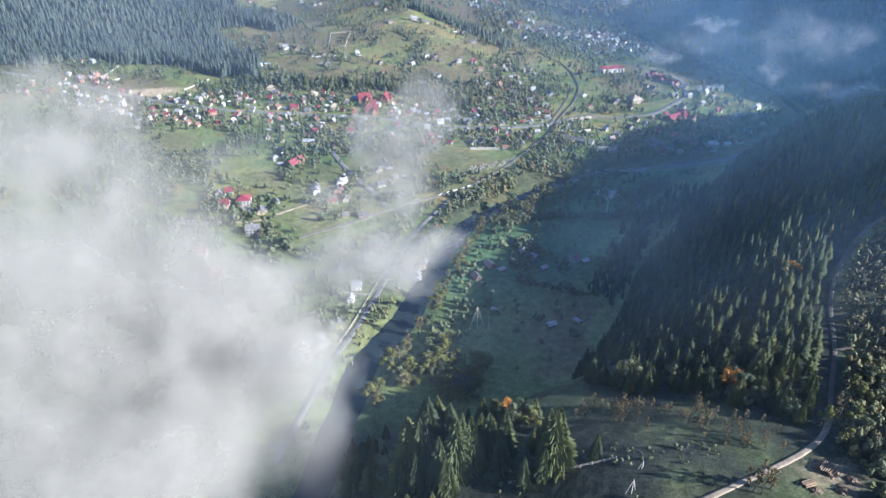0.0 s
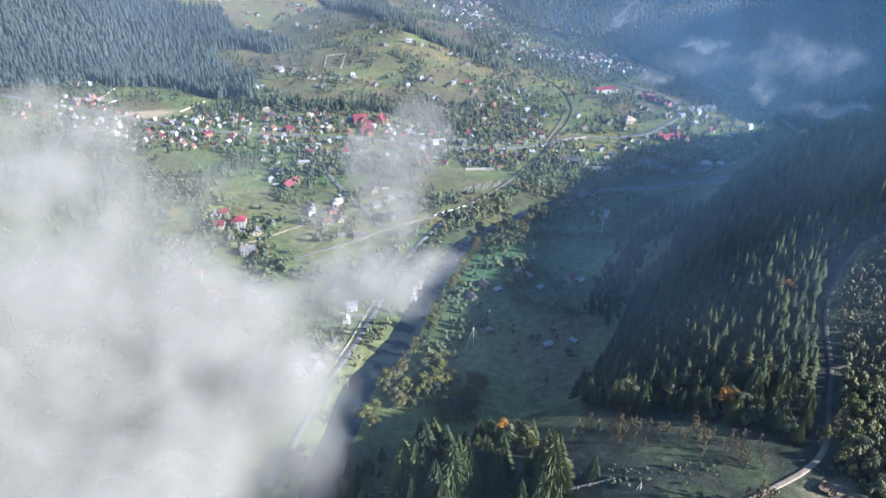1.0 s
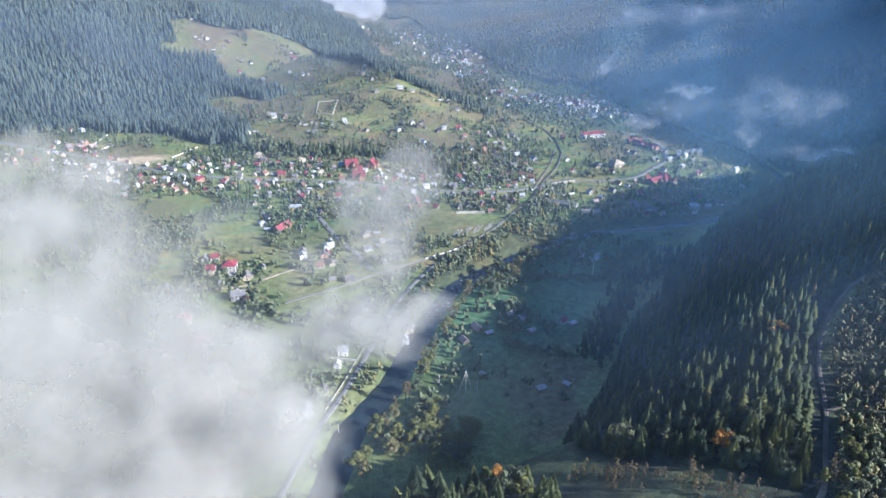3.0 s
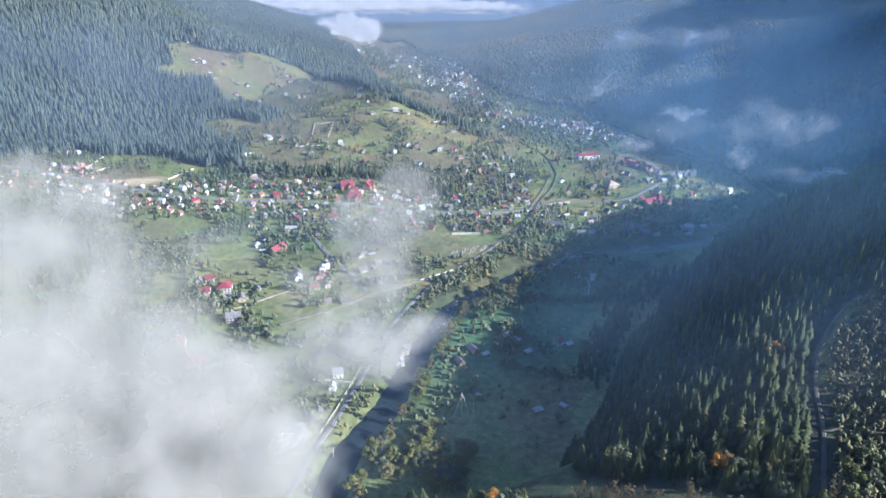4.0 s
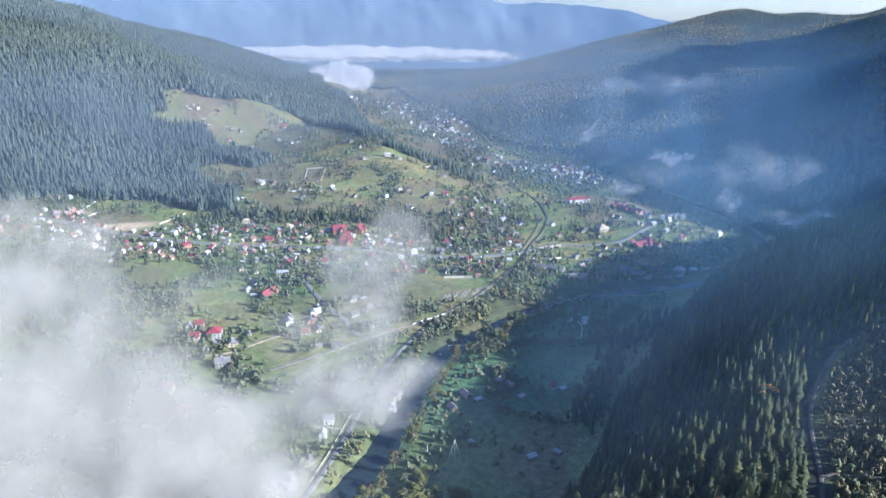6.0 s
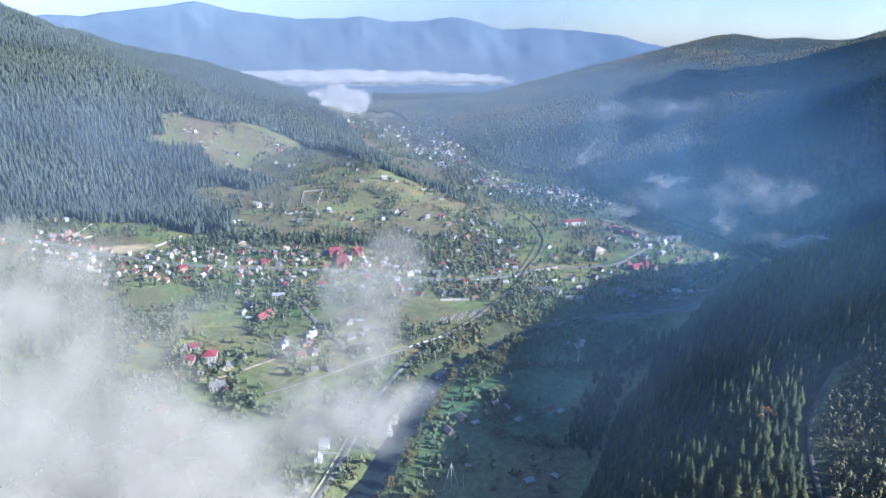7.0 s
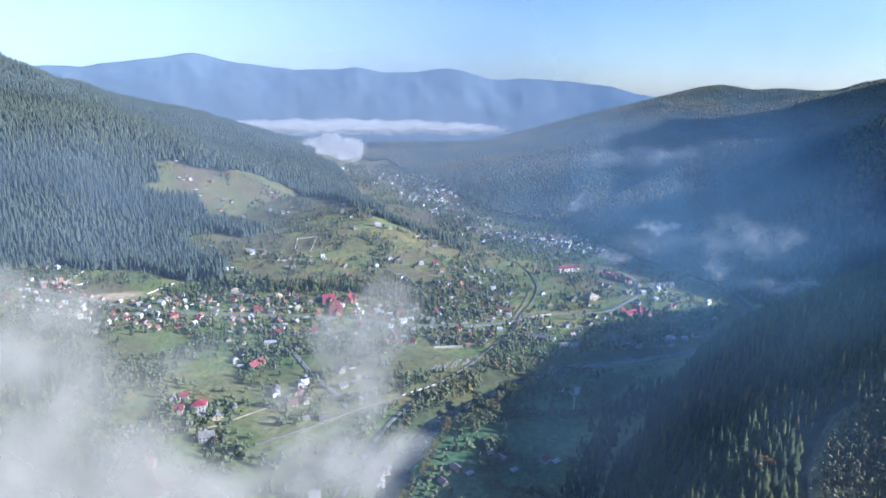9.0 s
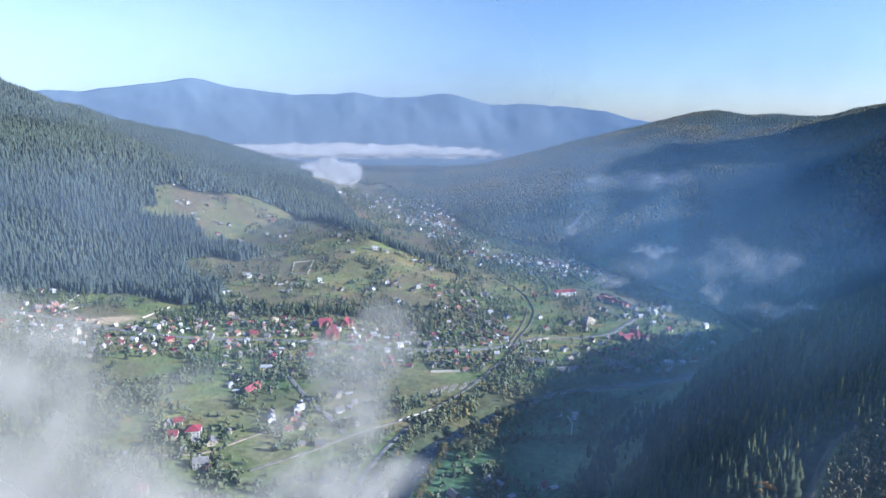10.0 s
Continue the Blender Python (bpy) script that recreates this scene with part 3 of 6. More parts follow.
def broadleaf(x, y, h, sort="green", label="olive-green broad-leaved tree on the wooded hill", broad=1.0):
    return single_tree("broadleaf_tree", LEAF_TRUNK, wild.choice(CROWNS[sort]), x, y, h, broad * wild.uniform(0.85, 1.15), label, "broad-leaved trees")


x, y = scatter(-40, 700, 132, 900, 4.3, 3)
s = hill_side(x, y)
gap = to_line(x, y, HILL_ROAD)[0] > 5.5
keep = in_view(x, y, 9.0) & (wood_amount(x, y) > 0.5) & (s > 8) & (s < 330) & gap & (rs.rand(len(x)) < 0.45 + 0.85 * fbm(x, y, 30, 2, 4))
x, y = x[keep], y[keep]
h = (6 + 9 * rs.rand(len(x)) ** 1.6) * (0.75 + 0.5 * fbm(x, y, 45, 2, 7))
close = y + 0.35 * x < 262
for px_, py_, ph_ in zip(x[close], y[close], h[close]):
    if wild.random() < 0.86:
        spruce(float(px_), float(py_), float(ph_) * 1.0)
    else:
        broadleaf(float(px_), float(py_), float(ph_) * 0.75, "green")
middle = ~close & (y + 0.35 * x < 350)
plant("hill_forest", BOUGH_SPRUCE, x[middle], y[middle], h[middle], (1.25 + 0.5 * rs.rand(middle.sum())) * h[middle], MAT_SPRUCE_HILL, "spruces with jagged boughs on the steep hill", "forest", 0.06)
close |= middle
back = ~close & (y > 430)
close |= back
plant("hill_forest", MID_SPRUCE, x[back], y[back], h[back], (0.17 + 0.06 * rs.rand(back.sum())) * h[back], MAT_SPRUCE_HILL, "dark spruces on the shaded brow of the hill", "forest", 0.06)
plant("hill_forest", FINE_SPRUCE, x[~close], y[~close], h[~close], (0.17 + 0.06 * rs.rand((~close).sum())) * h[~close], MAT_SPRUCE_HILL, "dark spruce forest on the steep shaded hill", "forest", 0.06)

# young trees in the clearing east of the track
x, y = scatter(130, 330, 140, 420, 2.25, 33)
d, side, _ = to_line(x, y, HILL_ROAD)
keep = (side > 0) & (d > 4) & in_view(x, y, 9.0) & (rs.rand(len(x)) < 0.5 + 0.9 * ramp(fbm(x, y, 26, 3, 18), 0.36, 0.58)) & (y + 0.3 * x > 205)
x, y = x[keep], y[keep]
h = 1.8 + 3.4 * rs.rand(len(x)) ** 1.5
gold = rs.rand(len(x)) < 0.88
plant("young_birches", [clump_tree(5, s) for s in range(6)], x[gold], y[gold], h[gold], 0.36 * h[gold], MAT_BEECH, "young golden birches in the forest clearing", "trees", 0.1)
plant("young_spruces", FINE_SPRUCE, x[~gold], y[~gold], h[~gold] * 1.3, 0.22 * h[~gold], MAT_SPRUCE_HILL, "young spruces in the forest clearing", "trees", 0.15)
# ---- buildings ----
WALLS = {
    "white": grained("white_plaster", (0.32, 0.31, 0.285), (0.44, 0.425, 0.395), 0.8, per_object=0.15),
    # brighter white, so that walls like the school's read as sunlit
    "bright_white": grained("bright_white_plaster", (0.70, 0.69, 0.66), (0.82, 0.81, 0.78), 0.8),
    "cream": grained("cream_plaster", (0.40, 0.35, 0.26), (0.50, 0.44, 0.33), 0.8, per_object=0.1),
    "yellow": grained("yellow_plaster", (0.62, 0.50, 0.20), (0.72, 0.60, 0.27), 0.8),
    "brick": grained("faded_brick", (0.30, 0.16, 0.11), (0.42, 0.24, 0.17), 1.2, per_object=0.12),
    "wood": grained("weathered_boards", (0.14, 0.105, 0.075), (0.27, 0.215, 0.16), 1.5, per_object=0.25),
}
ROOFS = {
    "grey": grained("grey_roof_sheets", (0.12, 0.115, 0.11), (0.24, 0.235, 0.225), 0.7, rough=0.5, per_object=0.3),
    "pale": grained("pale_metal_roof", (0.38, 0.39, 0.40), (0.52, 0.53, 0.54), 0.7, rough=0.4, per_object=0.15),
    "red": grained("crimson_roof_sheets", (0.18, 0.030, 0.042), (0.27, 0.055, 0.068), 0.7, rough=0.5, per_object=0.25),
    "brown": grained("brown_roof_tiles", (0.15, 0.075, 0.05), (0.25, 0.13, 0.09), 0.9, rough=0.7, per_object=0.25),
    "blue": grained("blue_roof_sheets", (0.12, 0.19, 0.33), (0.18, 0.27, 0.43), 0.7, rough=0.5),
    "rose": grained("faded_shingles", (0.33, 0.25, 0.23), (0.46, 0.37, 0.34), 0.9, rough=0.8),
    "beige": grained("beige_tiles", (0.42, 0.35, 0.25), (0.55, 0.47, 0.35), 0.9, rough=0.7),
}
MAT_FRAME = grained("window_frame_paint", (0.68, 0.67, 0.64), (0.8, 0.79, 0.76), 2.0, rough=0.5)
MAT_DOOR = grained("brown_door_paint", (0.12, 0.07, 0.04), (0.20, 0.12, 0.07), 2.0)
MAT_CHIMNEY = grained("chimney_brick", (0.30, 0.15, 0.10), (0.42, 0.22, 0.15), 2.0)
MAT_PANE, _n, _l, _b = ntree("window_glass")
_b.inputs["Base Color"].default_value, _b.inputs["Roughness"].default_value, _b.inputs["IOR"].default_value = (0.02, 0.025, 0.03, 1), 0.06, 1.5


def gable_walls(a, b, h, rise):
    bm = bmesh.new()
    ring = [(-b / 2, -0.8), (b / 2, -0.8), (b / 2, h), (0, h + rise), (-b / 2, h)]
    ends = [[bm.verts.new((x, y, z)) for y, z in ring] for x in (-a / 2, a / 2)]
    bm.faces.new(ends[0][::-1])
    bm.faces.new(ends[1])
    for i in range(5):
        j = (i + 1) % 5
        bm.faces.new((ends[0][i], ends[0][j], ends[1][j], ends[1][i]))
    bmesh.ops.recalc_face_normals(bm, faces=bm.faces[:])
    return bm


def gable_roof(a, b, h, rise, over=0.55, thick=0.22):
    bm = bmesh.new()
    k = rise / (b / 2)
    e = b / 2 + over
    ring = [(-e, h - k * over + 0.03), (0, h + rise + 0.03), (e, h - k * over + 0.03), (e, h - k * over + thick), (0, h + rise + thick + 0.1), (-e, h - k * over + thick)]
    ends = [[bm.verts.new((x, y, z)) for y, z in ring] for x in (-a / 2 - over, a / 2 + over)]
    for i in range(6):
        j = (i + 1) % 6
        bm.faces.new((ends[0][i], ends[0][j], ends[1][j], ends[1][i]))
    for q in ends:
        bm.faces.new((q[0], q[1], q[4], q[5]))
        bm.faces.new((q[1], q[2], q[3], q[4]))
    bmesh.ops.recalc_face_normals(bm, faces=bm.faces[:])
    return bm


def hip_roof(a, b, h, rise, over=0.55, thick=0.22):
    bm = bmesh.new()
    x, y, r = a / 2 + over, b / 2 + over, max(0.15, (a - b) / 2)
    low = [bm.verts.new((sx * x, sy * y, h - 0.05)) for sx, sy in ((-1, -1), (1, -1), (1, 1), (-1, 1))]
    mid = [bm.verts.new((sx * x, sy * y, h + thick)) for sx, sy in ((-1, -1), (1, -1), (1, 1), (-1, 1))]
    top = [bm.verts.new((-r, 0, h + rise)), bm.verts.new((r, 0, h + rise))]
    bm.faces.new(low[::-1])
    for i in range(4):
        j = (i + 1) % 4
        bm.faces.new((low[i], low[j], mid[j], mid[i]))
    bm.faces.new((mid[0], mid[1], top[1], top[0]))
    bm.faces.new((mid[2], mid[3], top[0], top[1]))
    bm.faces.new((mid[1], mid[2], top[1]))
    bm.faces.new((mid[3], mid[0], top[0]))
    bmesh.ops.recalc_face_normals(bm, faces=bm.faces[:])
    return bm


def window_mesh(w, h):
    """A framed window in one piece, its pane set back; it looks along -y, its sill on z = 0."""
    bm = bmesh.new()
    box_bm(bm, -w / 2, w / 2, -0.08, 0.1, 0, h)
    front = [f for f in bm.faces if f.calc_center_median().y < -0.07]
    bmesh.ops.inset_region(bm, faces=front, thickness=0.12, depth=-0.05)
    front[0].material_index = 1
    me = bm_mesh("window", bm, MAT_FRAME)
    me.materials.append(MAT_PANE)
    return me


WINDOW = window_mesh(1.5, 1.4)
DOOR = box_mesh("door", (1.1, 0.16, 2.1), MAT_DOOR, 0.02)
CHIMNEY = box_mesh("chimney", (0.7, 0.7, 2.0), MAT_CHIMNEY, 0.04)


def house(a, b, h, rise, wall, roof, label, category="house", hip=False, storeys=1, chimney=True, windows=True, wing=0.0, name="house", few=False):
    """A house with its base at the origin, its ridge along x."""
    thing = new(name)
    bm = gable_walls(a, b, h, 0.0 if hip else rise)
    part("wall", bm_mesh("wall", bm, WALLS[wall]), thing)
    top = part("roof", bm_mesh("roof", (hip_roof if hip else gable_roof)(a, b, h, rise), ROOFS[roof]), thing)
    if wing:
        m = pose(a * 0.18, -b / 2 - wing / 2 + 0.6, 0, 0, 0, 90)
        part("wall", bm_mesh("wall", gable_walls(wing + 1.2, b * 0.55, h - 0.25, rise * 0.7), WALLS[wall]), thing, m)
        part("roof", bm_mesh("roof", gable_roof(wing + 1.2, b * 0.55, h - 0.25, rise * 0.7), ROOFS[roof]), thing, m)
    if chimney:
        part("chimney", CHIMNEY, top, pose(a * 0.2, b * 0.12, h + rise * 0.62))
    if windows:
        per = 2 if few else max(2, int(a / 3.4))
        for level in range(storeys):
            z = 1.0 + level * 2.8
            if z + 1.5 > h:
                break
            for k in range(per):
                u = (k + 0.5) / per * a - a / 2
                for side in (-1,) if few else (-1, 1):
                    if side < 0 and wing and abs(u - a * 0.18) < b * 0.32:
                        continue
                    if level == 0 and side < 0 and k == per // 2:
                        part("door", DOOR, thing, pose(u, -b / 2 - 0.02, 0.05))
                        continue
                    part("window", WINDOW, thing, pose(u, side * b / 2, z, 0, 0, 0 if side < 0 else 180))
            for side in (1,) if few else (-1, 1):
                part("window", WINDOW, thing, pose(side * a / 2, 0, z, 0, 0, 90 * side))
        if not hip and not few and rise > 2.6:
            for side in (-1, 1):
                part("window", WINDOW, thing, pose(side * a / 2, 0, h + rise * 0.18, 0, 0, 90 * side))
    return tagged(thing, label, category)


def stand(thing, x, y, turn, m=None):
    thing.matrix_basis = pose(x, y, at_ground(x, y) + 0.1, 0, 0, turn) @ Matrix.Diagonal((0.74, 0.74, 0.74, 1))
    return thing


KINDS = {
    "w": [lambda: house(10, 8, 3.4, 3.6, "white", "grey", "white plastered cottage with a grey sheet roof", name="cottage", storeys=1),
          lambda: house(9, 8, 5.2, 3.0, "bright_white", "pale", "white two-storey house with a pale metal roof", storeys=2),
          lambda: house(11, 8, 3.6, 3.8, "cream", "grey", "cream house with a side wing and grey roof", wing=3.0)],
    "W": [lambda: house(13, 10, 6.2, 3.6, "white", "pale", "large white house with a pale hipped roof", hip=True, storeys=2),
          lambda: house(14, 10, 5.8, 4.2, "white", "grey", "large white house with a gabled grey roof", storeys=2, wing=3.5)],
    "g": [lambda: house(9, 7, 2.8, 3.0, "wood", "grey", "old board-clad cottage with a grey roof", name="cottage"),
          lambda: house(8, 6.5, 3.0, 2.8, "cream", "grey", "small cream cottage under a grey roof", name="cottage"),
          lambda: house(10, 7, 3.0, 3.2, "white", "brown", "low white cottage with a dull brown roof", name="cottage")],
    "b": [lambda: house(11, 9, 4.6, 4.0, "cream", "brown", "cream house with a steep brown roof", storeys=1),
          lambda: house(10, 8, 3.6, 3.6, "wood", "brown", "dark timber house with a brown roof")],
    "B": [lambda: house(15, 12, 5.8, 5.0, "cream", "beige", "large cream villa with a hipped beige roof", hip=True, storeys=2)],
    "r": [lambda: house(10, 8.5, 4.2, 4.0, "white", "red", "white house with a bright crimson roof", storeys=1),
          lambda: house(11, 8.5, 5.4, 3.8, "cream", "red", "two-storey cream house with a crimson roof", storeys=2, wing=3.0)],
    "o": [lambda: house(11, 9, 5.6, 2.8, "brick", "grey", "orange brick house with a low grey roof", storeys=2)],
    "O": [lambda: house(16, 11, 7.2, 3.6, "brick", "red", "large orange brick house with a crimson roof", storeys=2, wing=4.0)],
    "u": [lambda: house(11, 9, 4.6, 3.8, "white", "blue", "white house with a blue sheet roof", storeys=1)],
    "s": [lambda: house(7, 4.6, 2.3, 1.7, "wood", "grey", "small board shed with a grey roof", "shed", chimney=False, windows=False, name="shed"),
          lambda: house(8, 5, 2.6, 1.4, "wood", "pale", "small shed with a pale metal roof", "shed", chimney=False, windows=False, name="shed")],
    "c": [lambda: house(9, 7.5, 3.2, 3.4, "white", "grey", "small white cottage with a dark grey roof", name="cottage", few=True),
          lambda: house(8, 7, 3.0, 3.2, "cream", "brown", "small cream cottage with a brown roof", name="cottage", few=True),
          lambda: house(9, 7, 4.6, 2.8, "white", "pale", "narrow white house with a pale metal roof", few=True),
          lambda: house(8.5, 7, 3.2, 3.2, "cream", "rose", "small cottage with a faded shingle roof", name="cottage", few=True),
          lambda: house(9, 7.5, 3.4, 3.4, "cream", "red", "small cream cottage with a dull red roof", name="cottage", few=True)],
    "v": [lambda: house(13, 8.5, 3.2, 4.4, "wood", "rose", "old timber farmhouse with a faded shingle roof")],
    "L": [lambda: house(26, 8, 3.4, 3.4, "wood", "grey", "long timber barn with a weathered grey roof", "barn", chimney=False, name="barn")],
}
protos = {}
deal = random.Random(4)
STREET_WEST = [
    (-506, 943, "b"), (-490, 941, "W"), (-493, 879, "w"), (-462, 847, "o"), (-440, 844, "r"), (-435, 796, "w"), (-404, 768, "g"), (-389, 768, "g"),
    (-371, 755, "w"), (-357, 765, "g"), (-397, 743, "w"), (-383, 736, "g"), (-363, 727, "B"), (-321, 718, "g"), (-330, 697, "w"), (-325, 680, "g"),
    (-313, 769, "w"), (-303, 766, "w"), (-310, 798, "w"), (-290, 777, "w"), (-292, 814, "g"), (-276, 809, "w"), (-244, 767, "w"), (-297, 728, "w"),
    (-285, 711, "r"), (-281, 733, "w"), (-260, 727, "O"), (-248, 725, "g"), (-231, 722, "r"), (-270, 772, "g"),
]
STREET_MIDDLE = [
    (-249, 805, "w"), (-238, 789, "r"), (-227, 798, "g"), (-212, 812, "B"), (-191, 786, "g"), (-156, 786, "B"), (-145, 796, "r"), (-143, 765, "g"),
    (-170, 745, "O"), (-194, 719, "w"), (-218, 739, "w"), (-218, 712, "b"), (-174, 725, "w"), (-163, 690, "w"), (-172, 682, "w"), (-142, 684, "o"),
    (-140, 710, "g"), (-143, 666, "g"), (-115, 669, "g"), (-124, 746, "B"), (-112, 759, "w"), (-104, 773, "u"), (-99, 729, "g"), (-88, 710, "w"),
    (-77, 692, "b"), (-49, 692, "r"), (-43, 685, "w"), (-97, 678, "r"), (-54, 720, "w"),
]
STREET_EAST = [
    (-4, 766, "g"), (11, 741, "o"), (17, 717, "w"), (-3, 705, "w"), (-16, 716, "w"), (8, 679, "g"), (27, 704, "W"), (25, 678, "w"),
    (40, 701, "g"), (64, 699, "w"), (31, 644, "w"), (40, 650, "g"), (55, 649, "o"), (62, 631, "g"), (88, 657, "g"), (106, 726, "W"),
    (112, 823, "w"), (59, 761, "o"), (95, 802, "g"), (131, 802, "u"), (171, 755, "r"), (172, 800, "w"), (185, 743, "g"), (103, 780, "w"),
    (109, 765, "g"), (118, 783, "g"), (118, 756, "w"), (111, 798, "b"), (95, 754, "g"), (86, 784, "g"),
]
MEADOW_LANE = [
    (-161, 599, "W"), (-158, 617, "w"), (-60, 574, "w"), (-55, 541, "w"), (-43, 559, "g"), (-88, 548, "w"), (-89, 529, "r"), (-111, 535, "w"),
    (-46, 548, "s"), (-34, 527, "s"), (-6, 852, "w"), (-110, 633, "g"), (-165, 647, "g"), (-181, 655, "g"),
]
EAST_QUARTER = [
    (267, 884, "w"), (281, 892, "r"), (287, 882, "r"), (258, 841, "g"), (264, 830, "w"), (216, 753, "r"), (249, 725, "r"), (269, 738, "r"),
    (268, 717, "r"), (279, 758, "w"), (305, 770, "W"), (324, 812, "w"), (317, 818, "w"), (315, 744, "r"), (365, 756, "w"), (220, 700, "w"),
    (200, 686, "g"), (212, 651, "g"), (233, 619, "g"), (271, 634, "W"), (216, 617, "g"), (307, 677, "g"), (323, 676, "g"), (262, 682, "g"),
    (291, 724, "g"), (287, 696, "g"), (213, 710, "g"), (234, 719, "g"), (183, 666, "g"), (173, 651, "g"),
]
EAST_LANES = [
    (186, 625, "g"), (204, 774, "w"), (173, 680, "g"), (228, 678, "g"), (253, 643, "g"), (254, 622, "g"), (314, 711, "b"), (336, 730, "g"),
    (282, 801, "w"), (300, 799, "g"), (329, 797, "g"), (289, 665, "g"), (286, 637, "g"), (302, 645, "b"), (349, 700, "g"), (369, 728, "g"),
    (241, 659, "b"), (208, 671, "g"), (210, 630, "w"), (276, 713, "r"), (337, 774, "g"), (346, 832, "w"), (339, 843, "g"), (308, 836, "g"),
]
HILL_FARMS = [
    (-153, 892, "w"), (-178, 927, "w"), (-164, 932, "g"), (-133, 921, "g"), (-118, 932, "w"), (-232, 976, "g"), (-221, 958, "w"), (-205, 952, "b"),
    (-84, 899, "w"), (-78, 868, "g"), (-50, 894, "g"), (-41, 899, "w"), (-115, 1008, "g"), (-78, 1030, "w"), (-14, 913, "b"), (-22, 922, "w"),
    (-7, 928, "g"), (21, 908, "W"), (13, 897, "g"), (41, 906, "r"), (49, 884, "g"), (28, 1014, "w"), (43, 988, "w"), (15, 1052, "g"),
    (-24, 1030, "g"), (45, 844, "s"), (56, 839, "w"),
]
UPPER_FARMS = [
    (-403, 1257, "g"), (-392, 1248, "w"), (-438, 1307, "w"), (-374, 1213, "w"), (-327, 1217, "g"), (-313, 1219, "w"), (-326, 1190, "r"), (-317, 1185, "w"),
    (-283, 1167, "w"), (-241, 1195, "w"), (-214, 1171, "w"), (-205, 1172, "g"), (-202, 1190, "w"), (-362, 1239, "g"), (-356, 1256, "b"), (-244, 1258, "r"),
    (-106, 1160, "w"), (-90, 1089, "g"), (-244, 898, "w"), (-107, 1122, "g"),
]
CENTRE_FARMS = [
    (85, 836, "g"), (97, 869, "g"), (107, 894, "g"), (115, 899, "w"), (121, 888, "g"), (80, 904, "r"), (83, 886, "g"), (68, 896, "g"),
    (83, 855, "g"), (86, 812, "w"), (71, 837, "b"), (53, 812, "g"), (97, 847, "w"), (45, 782, "g"),
]
SOUTH_HAMLET = [
    (-180, 497, "r"), (-184, 523, "r"), (-192, 521, "w"), (-165, 477, "g"), (-146, 453, "W"), (-161, 491, "w"), (-148, 487, "w"), (-139, 505, "g"),
    (-140, 447, "g"), (-175, 418, "r"), (-109, 524, "w"), (-91, 526, "o"), (-83, 512, "w"), (-91, 543, "w"), (-92, 507, "g"), (-64, 482, "w"),
    (-79, 483, "g"), (-73, 402, "w"), (-58, 377, "w"), (-60, 362, "w"), (-65, 336, "w"), (-74, 324, "s"), (-72, 315, "w"), (-18, 394, "w"),
    (-16, 408, "w"), (-167, 383, "r"), (-202, 428, "w"), (-207, 470, "g"),
]
RIVERSIDE = [
    (33, 406, "v"), (23, 391, "v"), (41, 400, "s"), (66, 418, "s"), (56, 440, "g"), (71, 402, "s"), (95, 414, "r"), (102, 412, "s"),
    (67, 335, "s"), (84, 339, "s"), (33, 351, "s"), (61, 427, "L"),
]
# more cottages close along the street, and sheds in the yards of the farms
NAMED = STREET_WEST + STREET_MIDDLE + STREET_EAST + MEADOW_LANE + EAST_QUARTER + EAST_LANES + HILL_FARMS + UPPER_FARMS + CENTRE_FARMS + SOUTH_HAMLET
MAIN_STREET = [(-519, 863), (-463, 837), (-399, 801), (-318, 765), (-247, 743), (-183, 737), (-136, 726), (-73, 720), (-22, 703), (27, 691), (89, 691), (129, 707)]
ROW_HOUSES, OUTBUILDINGS = [], []
taken = [(a, b) for a, b, _ in NAMED] + [(-92, 770), (-68, 772), (-80, 733), (-84, 752), (-136, 641), (-139, 588)]
while len(ROW_HOUSES) < 185:
    k = deal.randrange(len(MAIN_STREET) - 1)
    (ax, ay), (bx, by) = MAIN_STREET[k], MAIN_STREET[k + 1]
    u, off = deal.random(), deal.choice((-1, 1, 1)) * (8 + 50 * deal.random() ** 1.4)
    long = math.hypot(bx - ax, by - ay)
    hx, hy = ax + (bx - ax) * u - (by - ay) / long * off, ay + (by - ay) * u + (bx - ax) / long * off
    if min(math.hypot(hx - a, hy - b) for a, b in taken) > 9.2 and not (hx < -300 and off > 14) and abs(hx - 20) > 12:
        taken.append((hx, hy))
        ROW_HOUSES.append((hx, hy, deal.choice("gwwbrso") if len(ROW_HOUSES) < 60 else deal.choice("ccccs")))
for a, b, _ in HILL_FARMS + UPPER_FARMS + CENTRE_FARMS + EAST_LANES + MEADOW_LANE:
    for _ in range(deal.choice((0, 1, 1, 2))):
        turn, off = deal.uniform(0, 6.28), deal.uniform(8, 15)
        hx, hy = a + off * math.cos(turn), b + off * math.sin(turn)
        if min(math.hypot(hx - p, hy - q) for p, q in taken) > 7:
            taken.append((hx, hy))
            OUTBUILDINGS.append((hx, hy, "s"))
